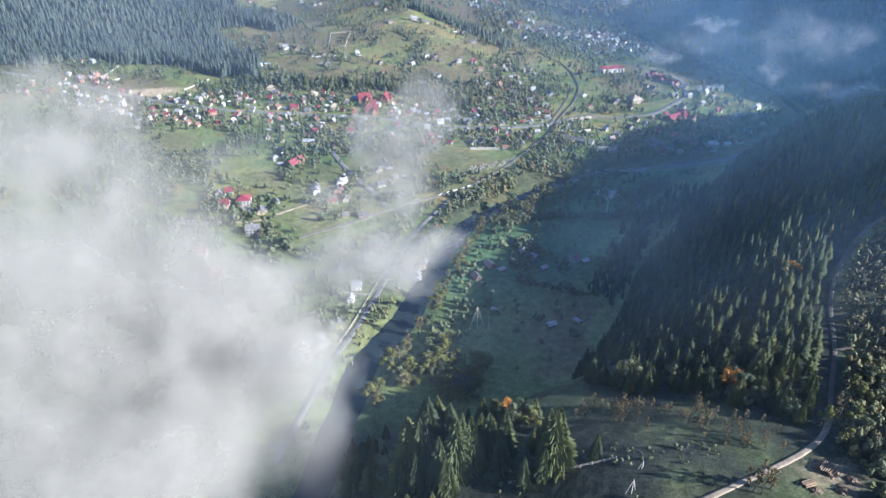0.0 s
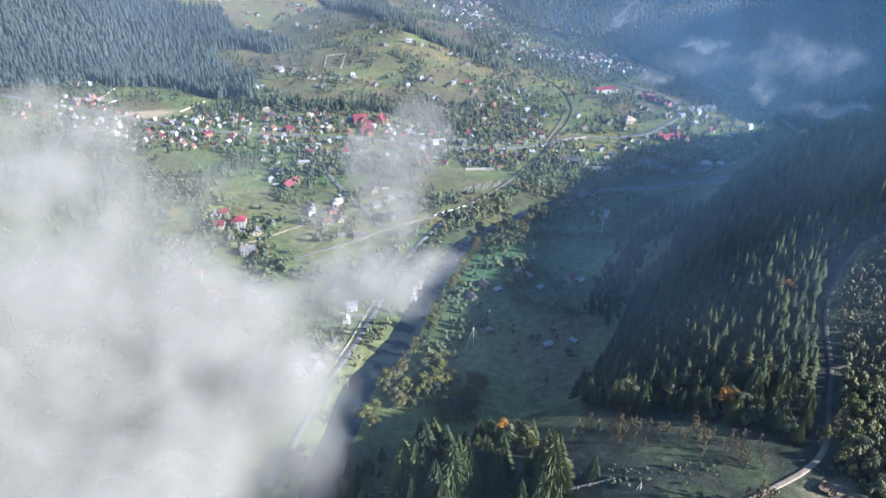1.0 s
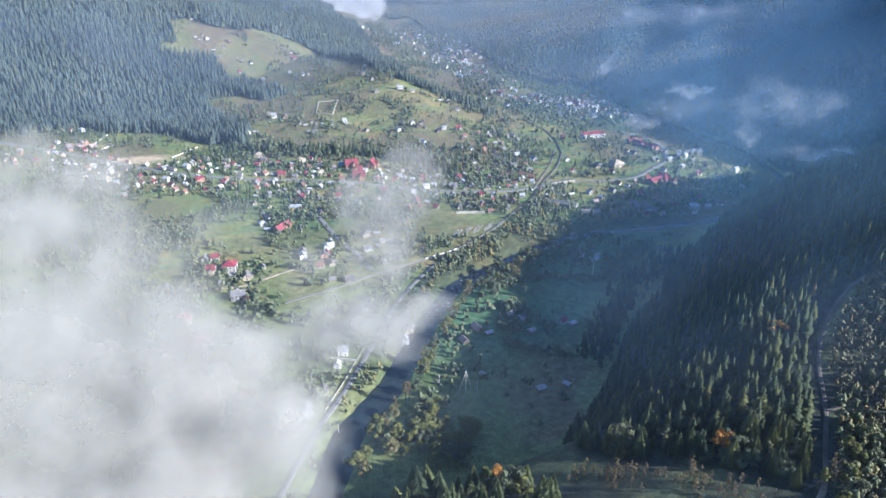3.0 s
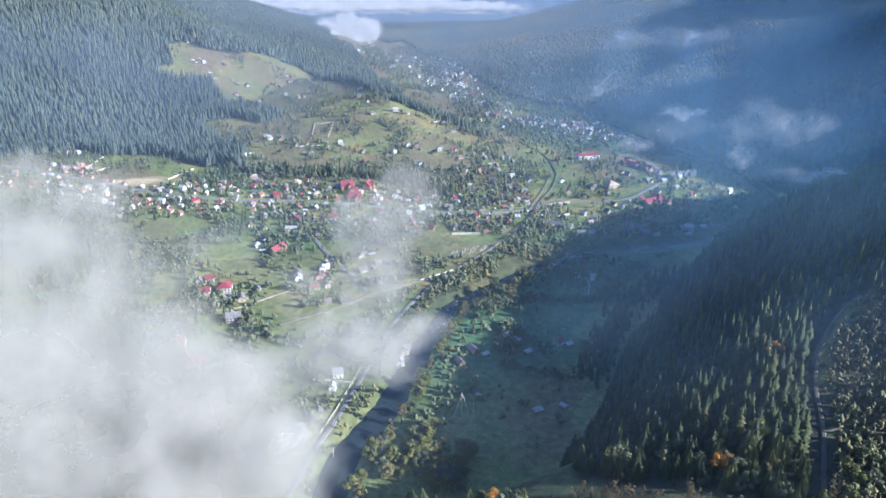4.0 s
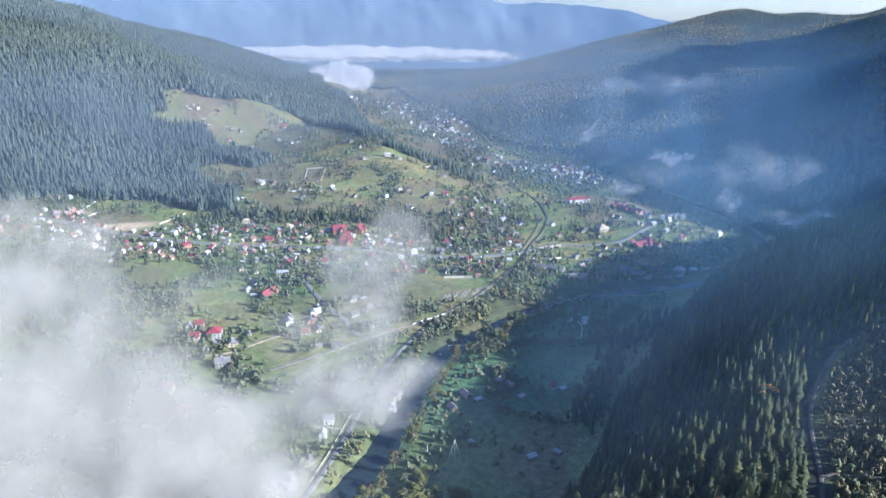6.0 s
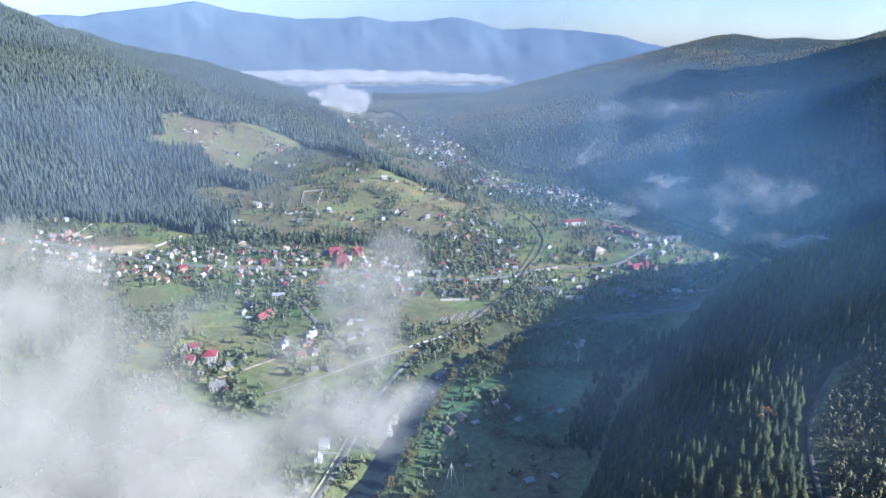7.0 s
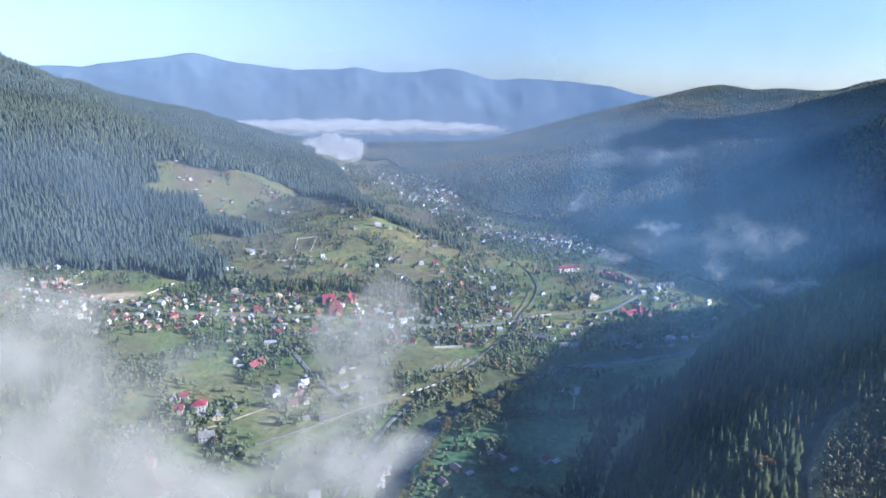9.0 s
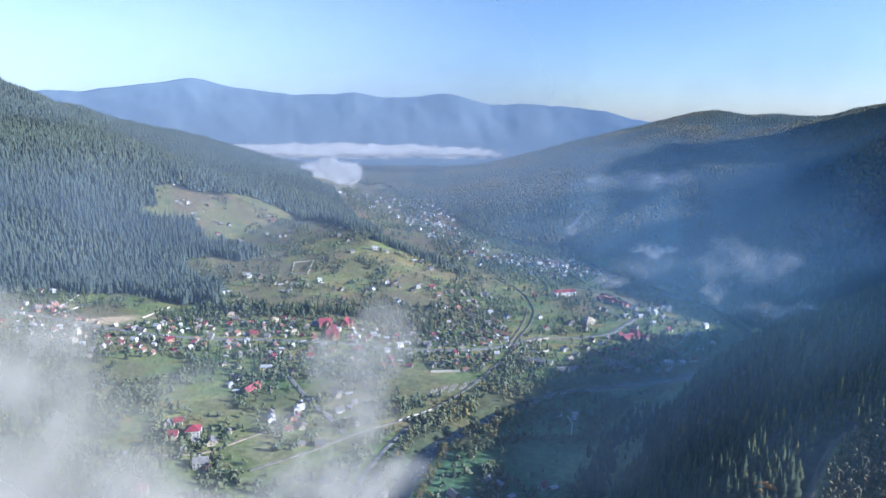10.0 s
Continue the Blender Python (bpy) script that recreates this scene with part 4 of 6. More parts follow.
for street, angle in ((STREET_WEST, -24), (STREET_MIDDLE, -6), (STREET_EAST, 8), (MEADOW_LANE, -60), (EAST_QUARTER, 40), (EAST_LANES, 15), (HILL_FARMS, 20),
                      (UPPER_FARMS, 30), (CENTRE_FARMS, 60), (SOUTH_HAMLET, 10), (RIVERSIDE, 35), (ROW_HOUSES, -12), (OUTBUILDINGS, 15)):
    for hx, hy, kind in street:
        if street in (EAST_QUARTER, EAST_LANES) and kind == "g":
            kind = "c"
        k = deal.randrange(len(KINDS[kind]))
        if street is RIVERSIDE and kind == "s":
            k = 1
        turn = angle + deal.choice((0, 0, 90, 90, 180, -90)) + deal.uniform(-12, 12)
        size = deal.uniform(0.54, 0.76) * (0.9 if street is ROW_HOUSES else 1.0)
        m = pose(hx, hy, at_ground(hx, hy) + 0.05, 0, 0, turn) @ Matrix.Diagonal((size, size, size * deal.uniform(0.9, 1.1), 1))
        if (kind, k) not in protos:
            protos[kind, k] = KINDS[kind][k]()
            protos[kind, k].matrix_basis = m
            tagged(protos[kind, k], group="village houses")
        else:
            copied = copy_thing(protos[kind, k], Matrix())
            copied.matrix_basis = m

# buildings with a form of their own
for bx, by, turn, size in ((-92, 770, 12, (20, 13)), (-68, 772, 80, (18, 12)), (-80, 733, 8, (18, 12)), (-84, 752, 95, (13, 10))):
    stand(house(*size, 5.4, 8.0, "brick", "red", "tall guest house with a very steep crimson roof", storeys=2, wing=4.0, name="guest_house"), bx, by, turn)
stand(house(15, 15, 7, 4.5, "white", "red", "square house with a bright crimson hipped roof", hip=True, storeys=2), -166, 503, 6)
stand(house(34, 11, 7.5, 3.6, "bright_white", "red", "long white school with a crimson roof", "school", storeys=2, chimney=False, name="school"), 229, 912, 12)
for sx in (-14, 14):
    c, s = math.cos(radians(12)), math.sin(radians(12))
    stand(house(8, 14, 7.8, 2.6, "bright_white", "red", "white school wing with a crimson roof", "school", storeys=2, chimney=False, name="school_wing"), 229 + sx * c, 912 + sx * s, 12)
stand(house(11, 9, 0.5, 11.0, "wood", "red", "crimson steep-roofed timber lodge", "lodge", chimney=False, windows=True, name="lodge"), 184, 902, 75)
stand(house(18, 17, 6.5, 6.0, "cream", "beige", "large cream hall with a tall pyramid roof", "hall", hip=True, storeys=2, chimney=False, name="hall"), 228, 778, 20)
stand(house(26, 7.5, 4.6, 4.6, "brick", "red", "long house with a faded crimson roof", storeys=1), -139, 588, 62)
stand(house(15, 7.5, 5.5, 2.6, "yellow", "pale", "bright yellow long house with a pale roof", storeys=2), -136, 641, 3)
for bx, by, turn, size in ((144, 645, -28, (24, 11)), (162, 624, 4, (26, 12)), (130, 652, -40, (20, 10)), (217, 641, -40, (26, 9)), (224, 633, -40, (24, 8))):
    stand(house(*size, 4.2, 2.4, "white", "grey", "long white barn with a grey sheet roof", "barn", chimney=False, name="barn"), bx, by, turn)
stand(house(17, 14, 6, 5, "brick", "red", "brick house with a broad crimson roof", storeys=2), -156, 390, 20)
for bx, by, turn, size in ((285, 868, -50, (28, 10)), (296, 852, -55, (18, 10)), (276, 884, 20, (16, 10)), (256, 716, 30, (22, 12)), (270, 726, 70, (18, 11))):
    stand(house(*size, 5.0, 4.0, "brick", "red", "long building with a crimson roof", "building", storeys=1, wing=3.0), bx, by, turn)
for k in range(4):
    stand(house(9, 7, 8.5, 2.2, "bright_white", "pale", "tall narrow white house with a pale roof", storeys=2), 318 + 10 * k, 818 + 2.5 * k, 80)

# the unfinished brick house and its neighbours behind the white walls
for bx, by, turn, size in ((-467, 860, -24, (14, 9)), (-452, 858, -24, (15, 10)), (-437, 856, 66, (12, 9)), (-456, 876, -24, (12, 8))):
    stand(house(*size, 5.2, 3.4, "brick", "rose", "unfinished brick house with a raw pinkish roof", storeys=2, chimney=False, wing=3.0), bx, by, turn)


def hill_church(x, y):
    """A small white church with a bell tower and a grey dome."""
    thing = new("church")
    thing.matrix_basis = pose(x, y, at_ground(x, y), 0, 0, 15) @ Matrix.Diagonal((0.62, 0.62, 0.62, 1))
    part("wall", bm_mesh("wall", gable_walls(13, 7.5, 5.0, 3.0), WALLS["white"]), thing)
    part("roof", bm_mesh("roof", gable_roof(13, 7.5, 5.0, 3.0), ROOFS["pale"]), thing)
    part("tower", box_mesh("tower", (4.2, 4.2, 12), WALLS["white"], 0.1), thing, pose(-7.5, 0, -0.5))
    bm = bmesh.new()
    bmesh.ops.create_uvsphere(bm, u_segments=12, v_segments=8, radius=2.5, matrix=Matrix.Translation((0, 0, 1.0)) @ Matrix.Diagonal((1, 1, 1.25, 1)))
    bmesh.ops.create_cone(bm, segments=8, radius1=0.5, radius2=0.05, depth=2.4, matrix=Matrix.Translation((0, 0, 5.0)))
    part("dome", bm_mesh("dome", bm, ROOFS["grey"], True), thing, pose(-7.5, 0, 11.4))
    for u in (-3, 0, 3):
        for side in (-1, 1):
            part("window", WINDOW, thing, pose(u, side * 3.75, 1.6, 0, 0, 0 if side < 0 else 180))
    tagged(thing, "small white hilltop church with a grey dome", "church")


hill_church(-43, 1037)

# the villages further up the valley, too small to pick apart
def far_village():
    r = np.random.RandomState(17)
    verts, faces, mats = [], [], []
    for cx, cy, rx, ry, n in ((-78, 1810, 80, 170, 62), (10, 1850, 60, 120, 34), (66, 1560, 62, 175, 105), (110, 1290, 65, 55, 40), (185, 1120, 75, 65, 70), (262, 1110, 52, 70, 70), (300, 1035, 45, 35, 26)):
        for _ in range(n):
            x, y = cx + rx * r.randn() * 0.5, cy + ry * r.randn() * 0.5
            a, b, h, rise = 5.5 + 5 * r.rand(), 4.6 + 2.6 * r.rand(), 2.8 + 2.2 * r.rand(), 1.7 + 1.2 * r.rand()
            t = r.rand() * math.pi
            c, s = math.cos(t), math.sin(t)
            z = at_ground(x, y)
            box = [(u, v, w) for u in (-a / 2, a / 2) for v, w in ((-b / 2, -1), (b / 2, -1), (b / 2, h), (0, h + rise), (-b / 2, h))]
            roof = [(u, v, w) for u in (-a / 2 - 0.5, a / 2 + 0.5) for v, w in ((-b / 2 - 0.6, h - 0.4), (0, h + rise + 0.15), (b / 2 + 0.6, h - 0.4))]
            base = len(verts)
            verts += [(x + u * c - v * s, y + u * s + v * c, z + w) for u, v, w in box + roof]
            wall_kind = 6 if r.rand() < 0.6 else r.choice((0, 1))
            kind = r.choice([2, 2, 3, 4, 5], p=[0.3, 0.2, 0.2, 0.12, 0.18])
            for q in ((0, 1, 6, 5), (1, 2, 7, 6), (4, 0, 5, 9), (0, 4, 3, 3), (0, 3, 2, 1), (5, 6, 7, 8), (5, 8, 9, 9)):
                faces.append([base + i for i in dict.fromkeys(q)])
                mats.append(wall_kind)
            for q in ((10, 11, 14, 13), (11, 12, 15, 14)):
                faces.append([base + i for i in q])
                mats.append(kind)
    me = bpy.data.meshes.new("far_village")
    me.from_pydata(verts, [], faces)
    for m in (WALLS["white"], WALLS["cream"], ROOFS["grey"], ROOFS["pale"], ROOFS["red"], ROOFS["brown"], WALLS["bright_white"]):
        me.materials.append(m)
    me.polygons.foreach_set("material_index", mats)
    tagged(new("far_village", me), "distant white village houses with grey and red roofs", "village", kind="stuff")


far_village()
# ---- roads, railway, fences ----
MAT_RAIL_BED = grained("ballast", (0.085, 0.085, 0.07), (0.14, 0.135, 0.11), 1.2)
MAT_STEEL = grained("rail_steel", (0.12, 0.10, 0.09), (0.22, 0.20, 0.19), 2.0, rough=0.5, metal=0.6)
MAT_CONCRETE = grained("pale_concrete", (0.50, 0.47, 0.40), (0.64, 0.60, 0.52), 1.0)
MAT_POST = grained("grey_fence_wood", (0.30, 0.28, 0.25), (0.48, 0.45, 0.40), 2.0)
STREET = [(-640, 918), (-577, 889), (-519, 863), (-463, 837), (-399, 801), (-318, 765), (-247, 743), (-183, 737), (-136, 726), (-73, 720), (-22, 703), (27, 691),
          (89, 691), (129, 707), (159, 728), (184, 718), (240, 735), (297, 800), (313, 869), (302, 907), (265, 960), (241, 1010)]
RAILWAY = [(-110, 445), (-68, 474), (-48, 492), (-18, 512), (1, 523), (20, 536), (59, 584), (87, 631), (110, 669), (130, 720), (154, 772), (172, 833), (175, 901), (166, 945), (141, 990)]
RIVER_ROAD = [(-80, 225), (-65, 301), (-58, 318), (-51, 342), (-41, 382), (-35, 410), (-28, 440), (-14, 475), (4, 512)]
ribbon("road", STREET, 6.2, MAT_ASPHALT, 0.35, "grey asphalt village street", "road")
ribbon("road", RIVER_ROAD, 3.6, MAT_ASPHALT, 0.35, "grey asphalt road beside the river", "road")
ribbon("road", [(-118, 640), (-111, 623), (-98, 594), (-84, 565), (-75, 549), (-60, 527), (-48, 500)], 5.0, MAT_ASPHALT, 0.35, "grey asphalt lane between gardens", "road")
ribbon("road", [(90, 960), (90, 937), (94, 887), (97, 847), (98, 812), (79, 785), (85, 740), (92, 700)], 3.5, MAT_GRAVEL, 0.3, "pale gravel lane winding up the hill", "road")
ribbon("road", [(133, 578), (159, 586), (181, 588), (198, 577), (215, 579)], 2.4, MAT_GRAVEL, 0.3, "pale gravel path along the river", "road")
ribbon("road", HILL_ROAD[:7], 2.2, MAT_GRAVEL, 0.35, "pale gravel track on the near meadow", "road")
ribbon("road", HILL_ROAD[6:], 2.0, MAT_TRACK, 0.35, "track through the forest, darkened for shade", "road")
ribbon("road", [(167, 225), (176, 228), (185, 229), (193, 227)], 2.2, MAT_TRACK, 0.3, "gravel side track on the hill", "road")
ribbon("road", [(-200, 470), (-150, 470), (-118, 500), (-90, 520)], 3.0, MAT_GRAVEL, 0.3, "gravel farm track", "road")
ribbon("road", [(45, 193), (47, 205), (38, 211)], 2.0, MAT_TRACK, 0.25, "short earth track at the meadow's edge", "road")
ribbon("rail_bed", RAILWAY, 2.2, MAT_RAIL_BED, 0.9, "dark railway embankment of ballast", "railway")
for off in (-0.58, 0.58):
    line = np.array(RAILWAY, float)
    t = np.gradient(line, axis=0)
    t /= np.linalg.norm(t, axis=1)[:, None]
    moved = line + np.stack([-t[:, 1], t[:, 0]], -1) * off
    ribbon("rail", [tuple(p) for p in moved], 0.16, MAT_STEEL, 1.05, "steel rail", "rail", thick=-0.9)
ribbon("rail_bed", [(112, 690), (120, 712), (140, 761), (155, 808), (165, 850)], 2.2, MAT_TRACK, 0.5, "disused railway siding in the grass", "railway")


def wall_run(name, line, high, thick, material, label, category="wall", pieces=6.0, steps_down=True):
    """A low wall or board fence in panels that follow the ground."""
    thing = new(name)
    x0, y0 = line[0]
    thing.matrix_basis = pose(x0, y0, at_ground(x0, y0))
    for (ax, ay), (bx, by) in zip(line, line[1:]):
        n = max(1, int(math.hypot(bx - ax, by - ay) / pieces))
        long = math.hypot(bx - ax, by - ay) / n
        me = box_mesh("panel", (long - 0.04, thick, high + 0.8), material, 0.03)
        for k in range(n):
            u = (k + 0.5) / n
            x, y = ax + (bx - ax) * u, ay + (by - ay) * u
            part("panel", me, thing, pose(x - x0, y - y0, at_ground(x, y) - at_ground(x0, y0) - 0.8, 0, 0, math.degrees(math.atan2(by - ay, bx - ax))))
    return tagged(thing, label, category)


def post_fence(line, label, gap=4.0, high=1.4):
    """Posts with two rails."""
    thing = new("fence")
    x0, y0 = line[0]
    z0 = at_ground(x0, y0)
    thing.matrix_basis = pose(x0, y0, z0)
    post = box_mesh("post", (0.3, 0.3, high + 0.5), MAT_POST, 0.02)
    for (ax, ay), (bx, by) in zip(line, line[1:]):
        n = max(1, int(math.hypot(bx - ax, by - ay) / gap))
        for k in range(n):
            p = [(ax + (bx - ax) * u / n, ay + (by - ay) * u / n) for u in (k, k + 1)]
            q = [Vector((x - x0, y - y0, at_ground(x, y) - z0)) for x, y in p]
            part("post", post, thing, Matrix.Translation(q[0] - Vector((0, 0, 0.5))))
            for hgt in (0.55, 1.15):
                d = q[1] - q[0]
                rail = box_mesh("rail", (0.16, 0.09, d.length), MAT_POST)
                part("rail", rail, thing, Matrix.Translation(q[0] + Vector((0, 0, hgt))) @ d.to_track_quat("Z", "Y").to_matrix().to_4x4())
    return tagged(thing, label, "fence")


wall_run("garden_wall", [(-433, 836), (-415, 875), (-432, 880)], 1.5, 0.4, MAT_CONCRETE, "long pale concrete garden wall")
wall_run("garden_wall", [(-447, 926), (-444, 879)], 1.5, 0.4, MAT_CONCRETE, "pale concrete wall at the forest's edge")
wall_run("garden_wall", [(-322, 819), (-305, 867)], 1.5, 0.4, MAT_CONCRETE, "pale concrete wall beside the bare field")
wall_run("garden_wall", [(27, 627), (48, 628), (56, 627)], 2.4, 0.4, MAT_CONCRETE, "pale concrete wall round a farmyard")
wall_run("garden_wall", [(-58, 768), (-56, 745), (-66, 728)], 2.2, 0.4, MAT_CONCRETE, "white wall beside the red guest houses")
wall_run("retaining_wall", [(138, 707), (165, 717), (194, 712)], 3.2, 0.6, WALLS["cream"], "long cream retaining wall by the road")
wall_run("garden_wall", [(131, 672), (157, 679)], 2.2, 0.4, MAT_CONCRETE, "pale wall beside the barns")
wall_run("bridge_rail", [(-4, 520), (6, 527), (16, 533), (24, 540)], 2.0, 0.4, MAT_CONCRETE, "white parapet of the railway bridge", "parapet")
wall_run("garden_wall", [(-74, 372), (-60, 370), (-48, 368)], 1.6, 0.35, MAT_CONCRETE, "white garden wall beside the road")
wall_run("garden_wall", [(-192, 372), (-158, 372), (-150, 392)], 1.6, 0.35, MAT_CONCRETE, "pale wall round the crimson-roofed house")
wall_run("guard_rail", [(-62, 318), (-55, 342), (-46, 380), (-41, 402)], 0.9, 0.12, MAT_POST, "pale guard rail along the river road", "guard rail", pieces=4.0)
wall_run("fence", [(-162, 966), (-166, 1019), (-136, 1015), (-138, 958), (-162, 966)], 1.3, 0.45, MAT_CONCRETE, "pale board fence round a hillside plot", "fence", pieces=5.0)
post_fence([(62, 170), (41, 169), (24, 170)], "grey post fence on the near meadow")
post_fence([(125, 525), (139, 541), (158, 519), (150, 500)], "pale post fence round the riverside yard")
wall_run("garden_wall", [(133, 487), (140, 510), (139, 524)], 0.9, 0.5, MAT_CONCRETE, "pale drive edge across the meadow")
for fx, fy, turn in ((131, 523, 20), (138, 531, 60), (146, 526, 10), (143, 518, 40)):
    stand(house(6, 4.5, 2.4, 1.4, "white", "pale", "small white yard building with a pale roof", "shed", chimney=False, windows=False, name="shed"), fx, fy, turn)

# the graveyard on the slope
MAT_STONE = grained("grave_stone", (0.30, 0.29, 0.27), (0.50, 0.48, 0.45), 1.5)
stone_mesh = box_mesh("headstone", (0.9, 0.35, 1.6), MAT_STONE, 0.06)
slab_mesh = box_mesh("slab", (1.1, 2.0, 0.35), MAT_STONE, 0.04)
grave = new("gravestone")
part("headstone", stone_mesh, grave, pose(0, 0.9, 0))
part("slab", slab_mesh, grave)
tagged(grave, "pale gravestone with a slab in the grass", "gravestone", "graves in the graveyard")
spots = [(18 + 3.4 * i + 1.5 * j, 568 + 1.6 * i + 3.6 * j) for i in range(15) for j in range(5) if (i * 7 + j * 3) % 3]
for k, (x_, y_) in enumerate(spots):
    x_, y_ = x_ + deal.uniform(-0.9, 0.9), y_ + deal.uniform(-0.8, 0.8)
    m = pose(x_, y_, at_ground(x_, y_) - 0.05, 0, 0, deal.uniform(-15, 15)) @ Matrix.Diagonal((0.95, 0.95, 0.95, 1))
    g = grave if k == 0 else copy_thing(grave, Matrix())
    g.matrix_basis = m


def utility_pole(x, y, h=9.0):
    thing = new("utility_pole")
    thing.matrix_basis = pose(x, y, at_ground(x, y) - 0.3, 0, 0, deal.uniform(0, 180))
    bm = bmesh.new()
    bmesh.ops.create_cone(bm, segments=8, radius1=0.22, radius2=0.14, depth=h, matrix=Matrix.Translation((0, 0, h / 2)))
    part("pole", bm_mesh("pole", bm, MAT_CONCRETE), thing)
    part("crossarm", box_mesh("crossarm", (2.0, 0.14, 0.14), MAT_POST), thing, pose(0, 0, h - 1.0))
    tagged(thing, "pale concrete utility pole with a crossarm", "utility pole", "poles in the valley")


for x_, y_ in ((-350, 650), (-275, 680), (-235, 620), (-205, 560), (-60, 660), (60, 700), (150, 690), (-120, 580), (-30, 600), (5, 340), (28, 333), (-70, 430), (-52, 300)):
    utility_pole(x_, y_)


def rod_between(name, p, q, thick, material, parent):
    p, q = Vector(p), Vector(q)
    bm = bmesh.new()
    bmesh.ops.create_cone(bm, segments=7, radius1=thick, radius2=thick * 0.85, depth=(q - p).length, matrix=Matrix.Translation((p + q) / 2) @ (q - p).to_track_quat("Z", "Y").to_matrix().to_4x4())
    return part(name, bm_mesh(name, bm, material), parent)


def braced_pole(x, y, h):
    """A pale pole held by two slanting props."""
    thing = new("braced_pole")
    thing.matrix_basis = pose(x, y, at_ground(x, y) - 0.3, 0, 0, 20)
    rod_between("pole", (0, 0, 0), (0, 0, h), 0.16, MAT_CONCRETE, thing)
    for sx in (-1, 1):
        rod_between("prop", (sx * h * 0.28, 0.6, 0), (0, 0, h * 0.95), 0.13, MAT_CONCRETE, thing)
    tagged(thing, "pale pole with two slanting props on the meadow", "pole")


braced_pole(63, 153, 7)
braced_pole(69, 163, 4)
braced_pole(21, 333, 17)


def log_pile(x, y, turn, rows, long):
    """Cut logs lying side by side, in rows one on another."""
    thing = new("log_pile")
    thing.matrix_basis = pose(x, y, at_ground(x, y), 0, 0, turn)
    for level, count in enumerate(rows):
        for k in range(count):
            u = (k - (count - 1) / 2) * 0.62 + deal.uniform(-0.05, 0.05)
            z = 0.3 + 0.52 * level
            rod_between("log", (-long / 2 + deal.uniform(-0.5, 0.5), u, z), (long / 2 + deal.uniform(-0.5, 0.5), u + deal.uniform(-0.15, 0.15), z), 0.29, MAT_LOG, thing)
    tagged(thing, "pile of pale felled logs beside the track", "log pile", "log piles")


MAT_LOG = grained("cut_logs", (0.14, 0.09, 0.055), (0.33, 0.24, 0.155), 1.5)
log_pile(129, 158, 40, (11, 9, 6), 5.0)
log_pile(120, 152, 20, (5, 3), 4.5)
# the heap of earth beside the track
MAT_EARTH = grained("dug_earth", (0.085, 0.06, 0.04), (0.21, 0.155, 0.10), 1.6, bump=0.6)
for k, (x_, y_, r_) in enumerate(((130, 149, 1.9), (135, 153, 1.6), (121, 149, 1.4))):
    bm = bmesh.new()
    bmesh.ops.create_icosphere(bm, subdivisions=4, radius=r_)
    for v in bm.verts:
        v.co += v.co.normalized() * (noise.noise(v.co * 0.9 + Vector((k * 7, 0, 0))) * 1.1 + noise.noise(v.co * 2.6) * 0.9 + noise.noise(v.co * 6) * 0.5)
        v.co.z *= 0.42
    heap = new("earth_heap", bm_mesh("earth_heap", bm, MAT_EARTH, True))
    heap.location = (x_, y_, at_ground(x_, y_) + 0.1)
    tagged(heap, "heap of pale dug earth beside the track", "earth heap", "earth heaps")


# stones in the shallow river
MAT_ROCK = grained("river_stone", (0.16, 0.16, 0.155), (0.30, 0.29, 0.28), 1.2)
rock_meshes = []
for k in range(4):
    bm = bmesh.new()
    bmesh.ops.create_icosphere(bm, subdivisions=2, radius=1.0)
    for v in bm.verts:
        v.co *= 1 + 0.5 * noise.noise(v.co * 1.3 + Vector((k * 5, 0, 0)))
        v.co.z *= 0.55
    rock_meshes.append(bm_mesh("river_rock", bm, MAT_ROCK))
for k in range(30):
    u = deal.random()
    x_, y_ = (2 + 34 * u + deal.gauss(0, 5), 432 + 62 * u + deal.gauss(0, 5)) if k < 34 else (-44 + 22 * u + deal.gauss(0, 6), 300 + 60 * u)
    d = float(to_line(np.array([x_]), np.array([y_]), RIVER)[0][0])
    if d < 12:
        rock = new("river_rock", rock_meshes[k % 4])
        r_ = deal.uniform(0.35, 0.8)
        rock.matrix_basis = pose(x_, y_, -1.05, 0, 0, deal.uniform(0, 360)) @ Matrix.Diagonal((r_ * 1.4, r_, r_, 1))
        tagged(rock, "pale boulder in the shallow river", "rock", "boulders in the river")
# ---- trees of the valley ----
FIELDS = [(-253, 646, 34, 35), (-179, 580, 31, 29), (-214, 504, 14, 29), (-117, 481, 17, 20), (16, 601, 19, 57), (84, 567, 22, 18), (-355, 816, 51, 33), (-47, 551, 20, 30), (-74, 453, 19, 21), (-77, 594, 17, 25)]   # open meadows: middle and half widths
BUSHY = [clump_tree(6, s) for s in range(7)]
x, y = scatter(-640, 420, 290, 1120, 5.4, 9)
free = to_line(x, y, STREET)[0] > 8
for line in (RAILWAY, RIVER_ROAD):
    free &= to_line(x, y, line)[0] > 6
free &= to_line(x, y, RIVER)[0] > 23
lists = STREET_WEST + STREET_MIDDLE + STREET_EAST + MEADOW_LANE + EAST_QUARTER + EAST_LANES + HILL_FARMS + UPPER_FARMS + CENTRE_FARMS + SOUTH_HAMLET + RIVERSIDE + ROW_HOUSES
hx = np.array([(a, b) for a, b, _ in lists], float)
near_house = np.full(len(x), 1e9)
for a, b in hx:
    near_house = np.minimum(near_house, np.hypot(x - a, y - b))
free &= near_house > 5.2
left = hill_side(x, y) < -4
west_bank = to_line(x, y, RIVER)[1] < 0
amount = 0.85 * ramp(fbm(x, y, 34, 3, 13), 0.46, 0.57) + 0.36 * np.exp(-((near_house - 10) / 9) ** 2) + 0.11
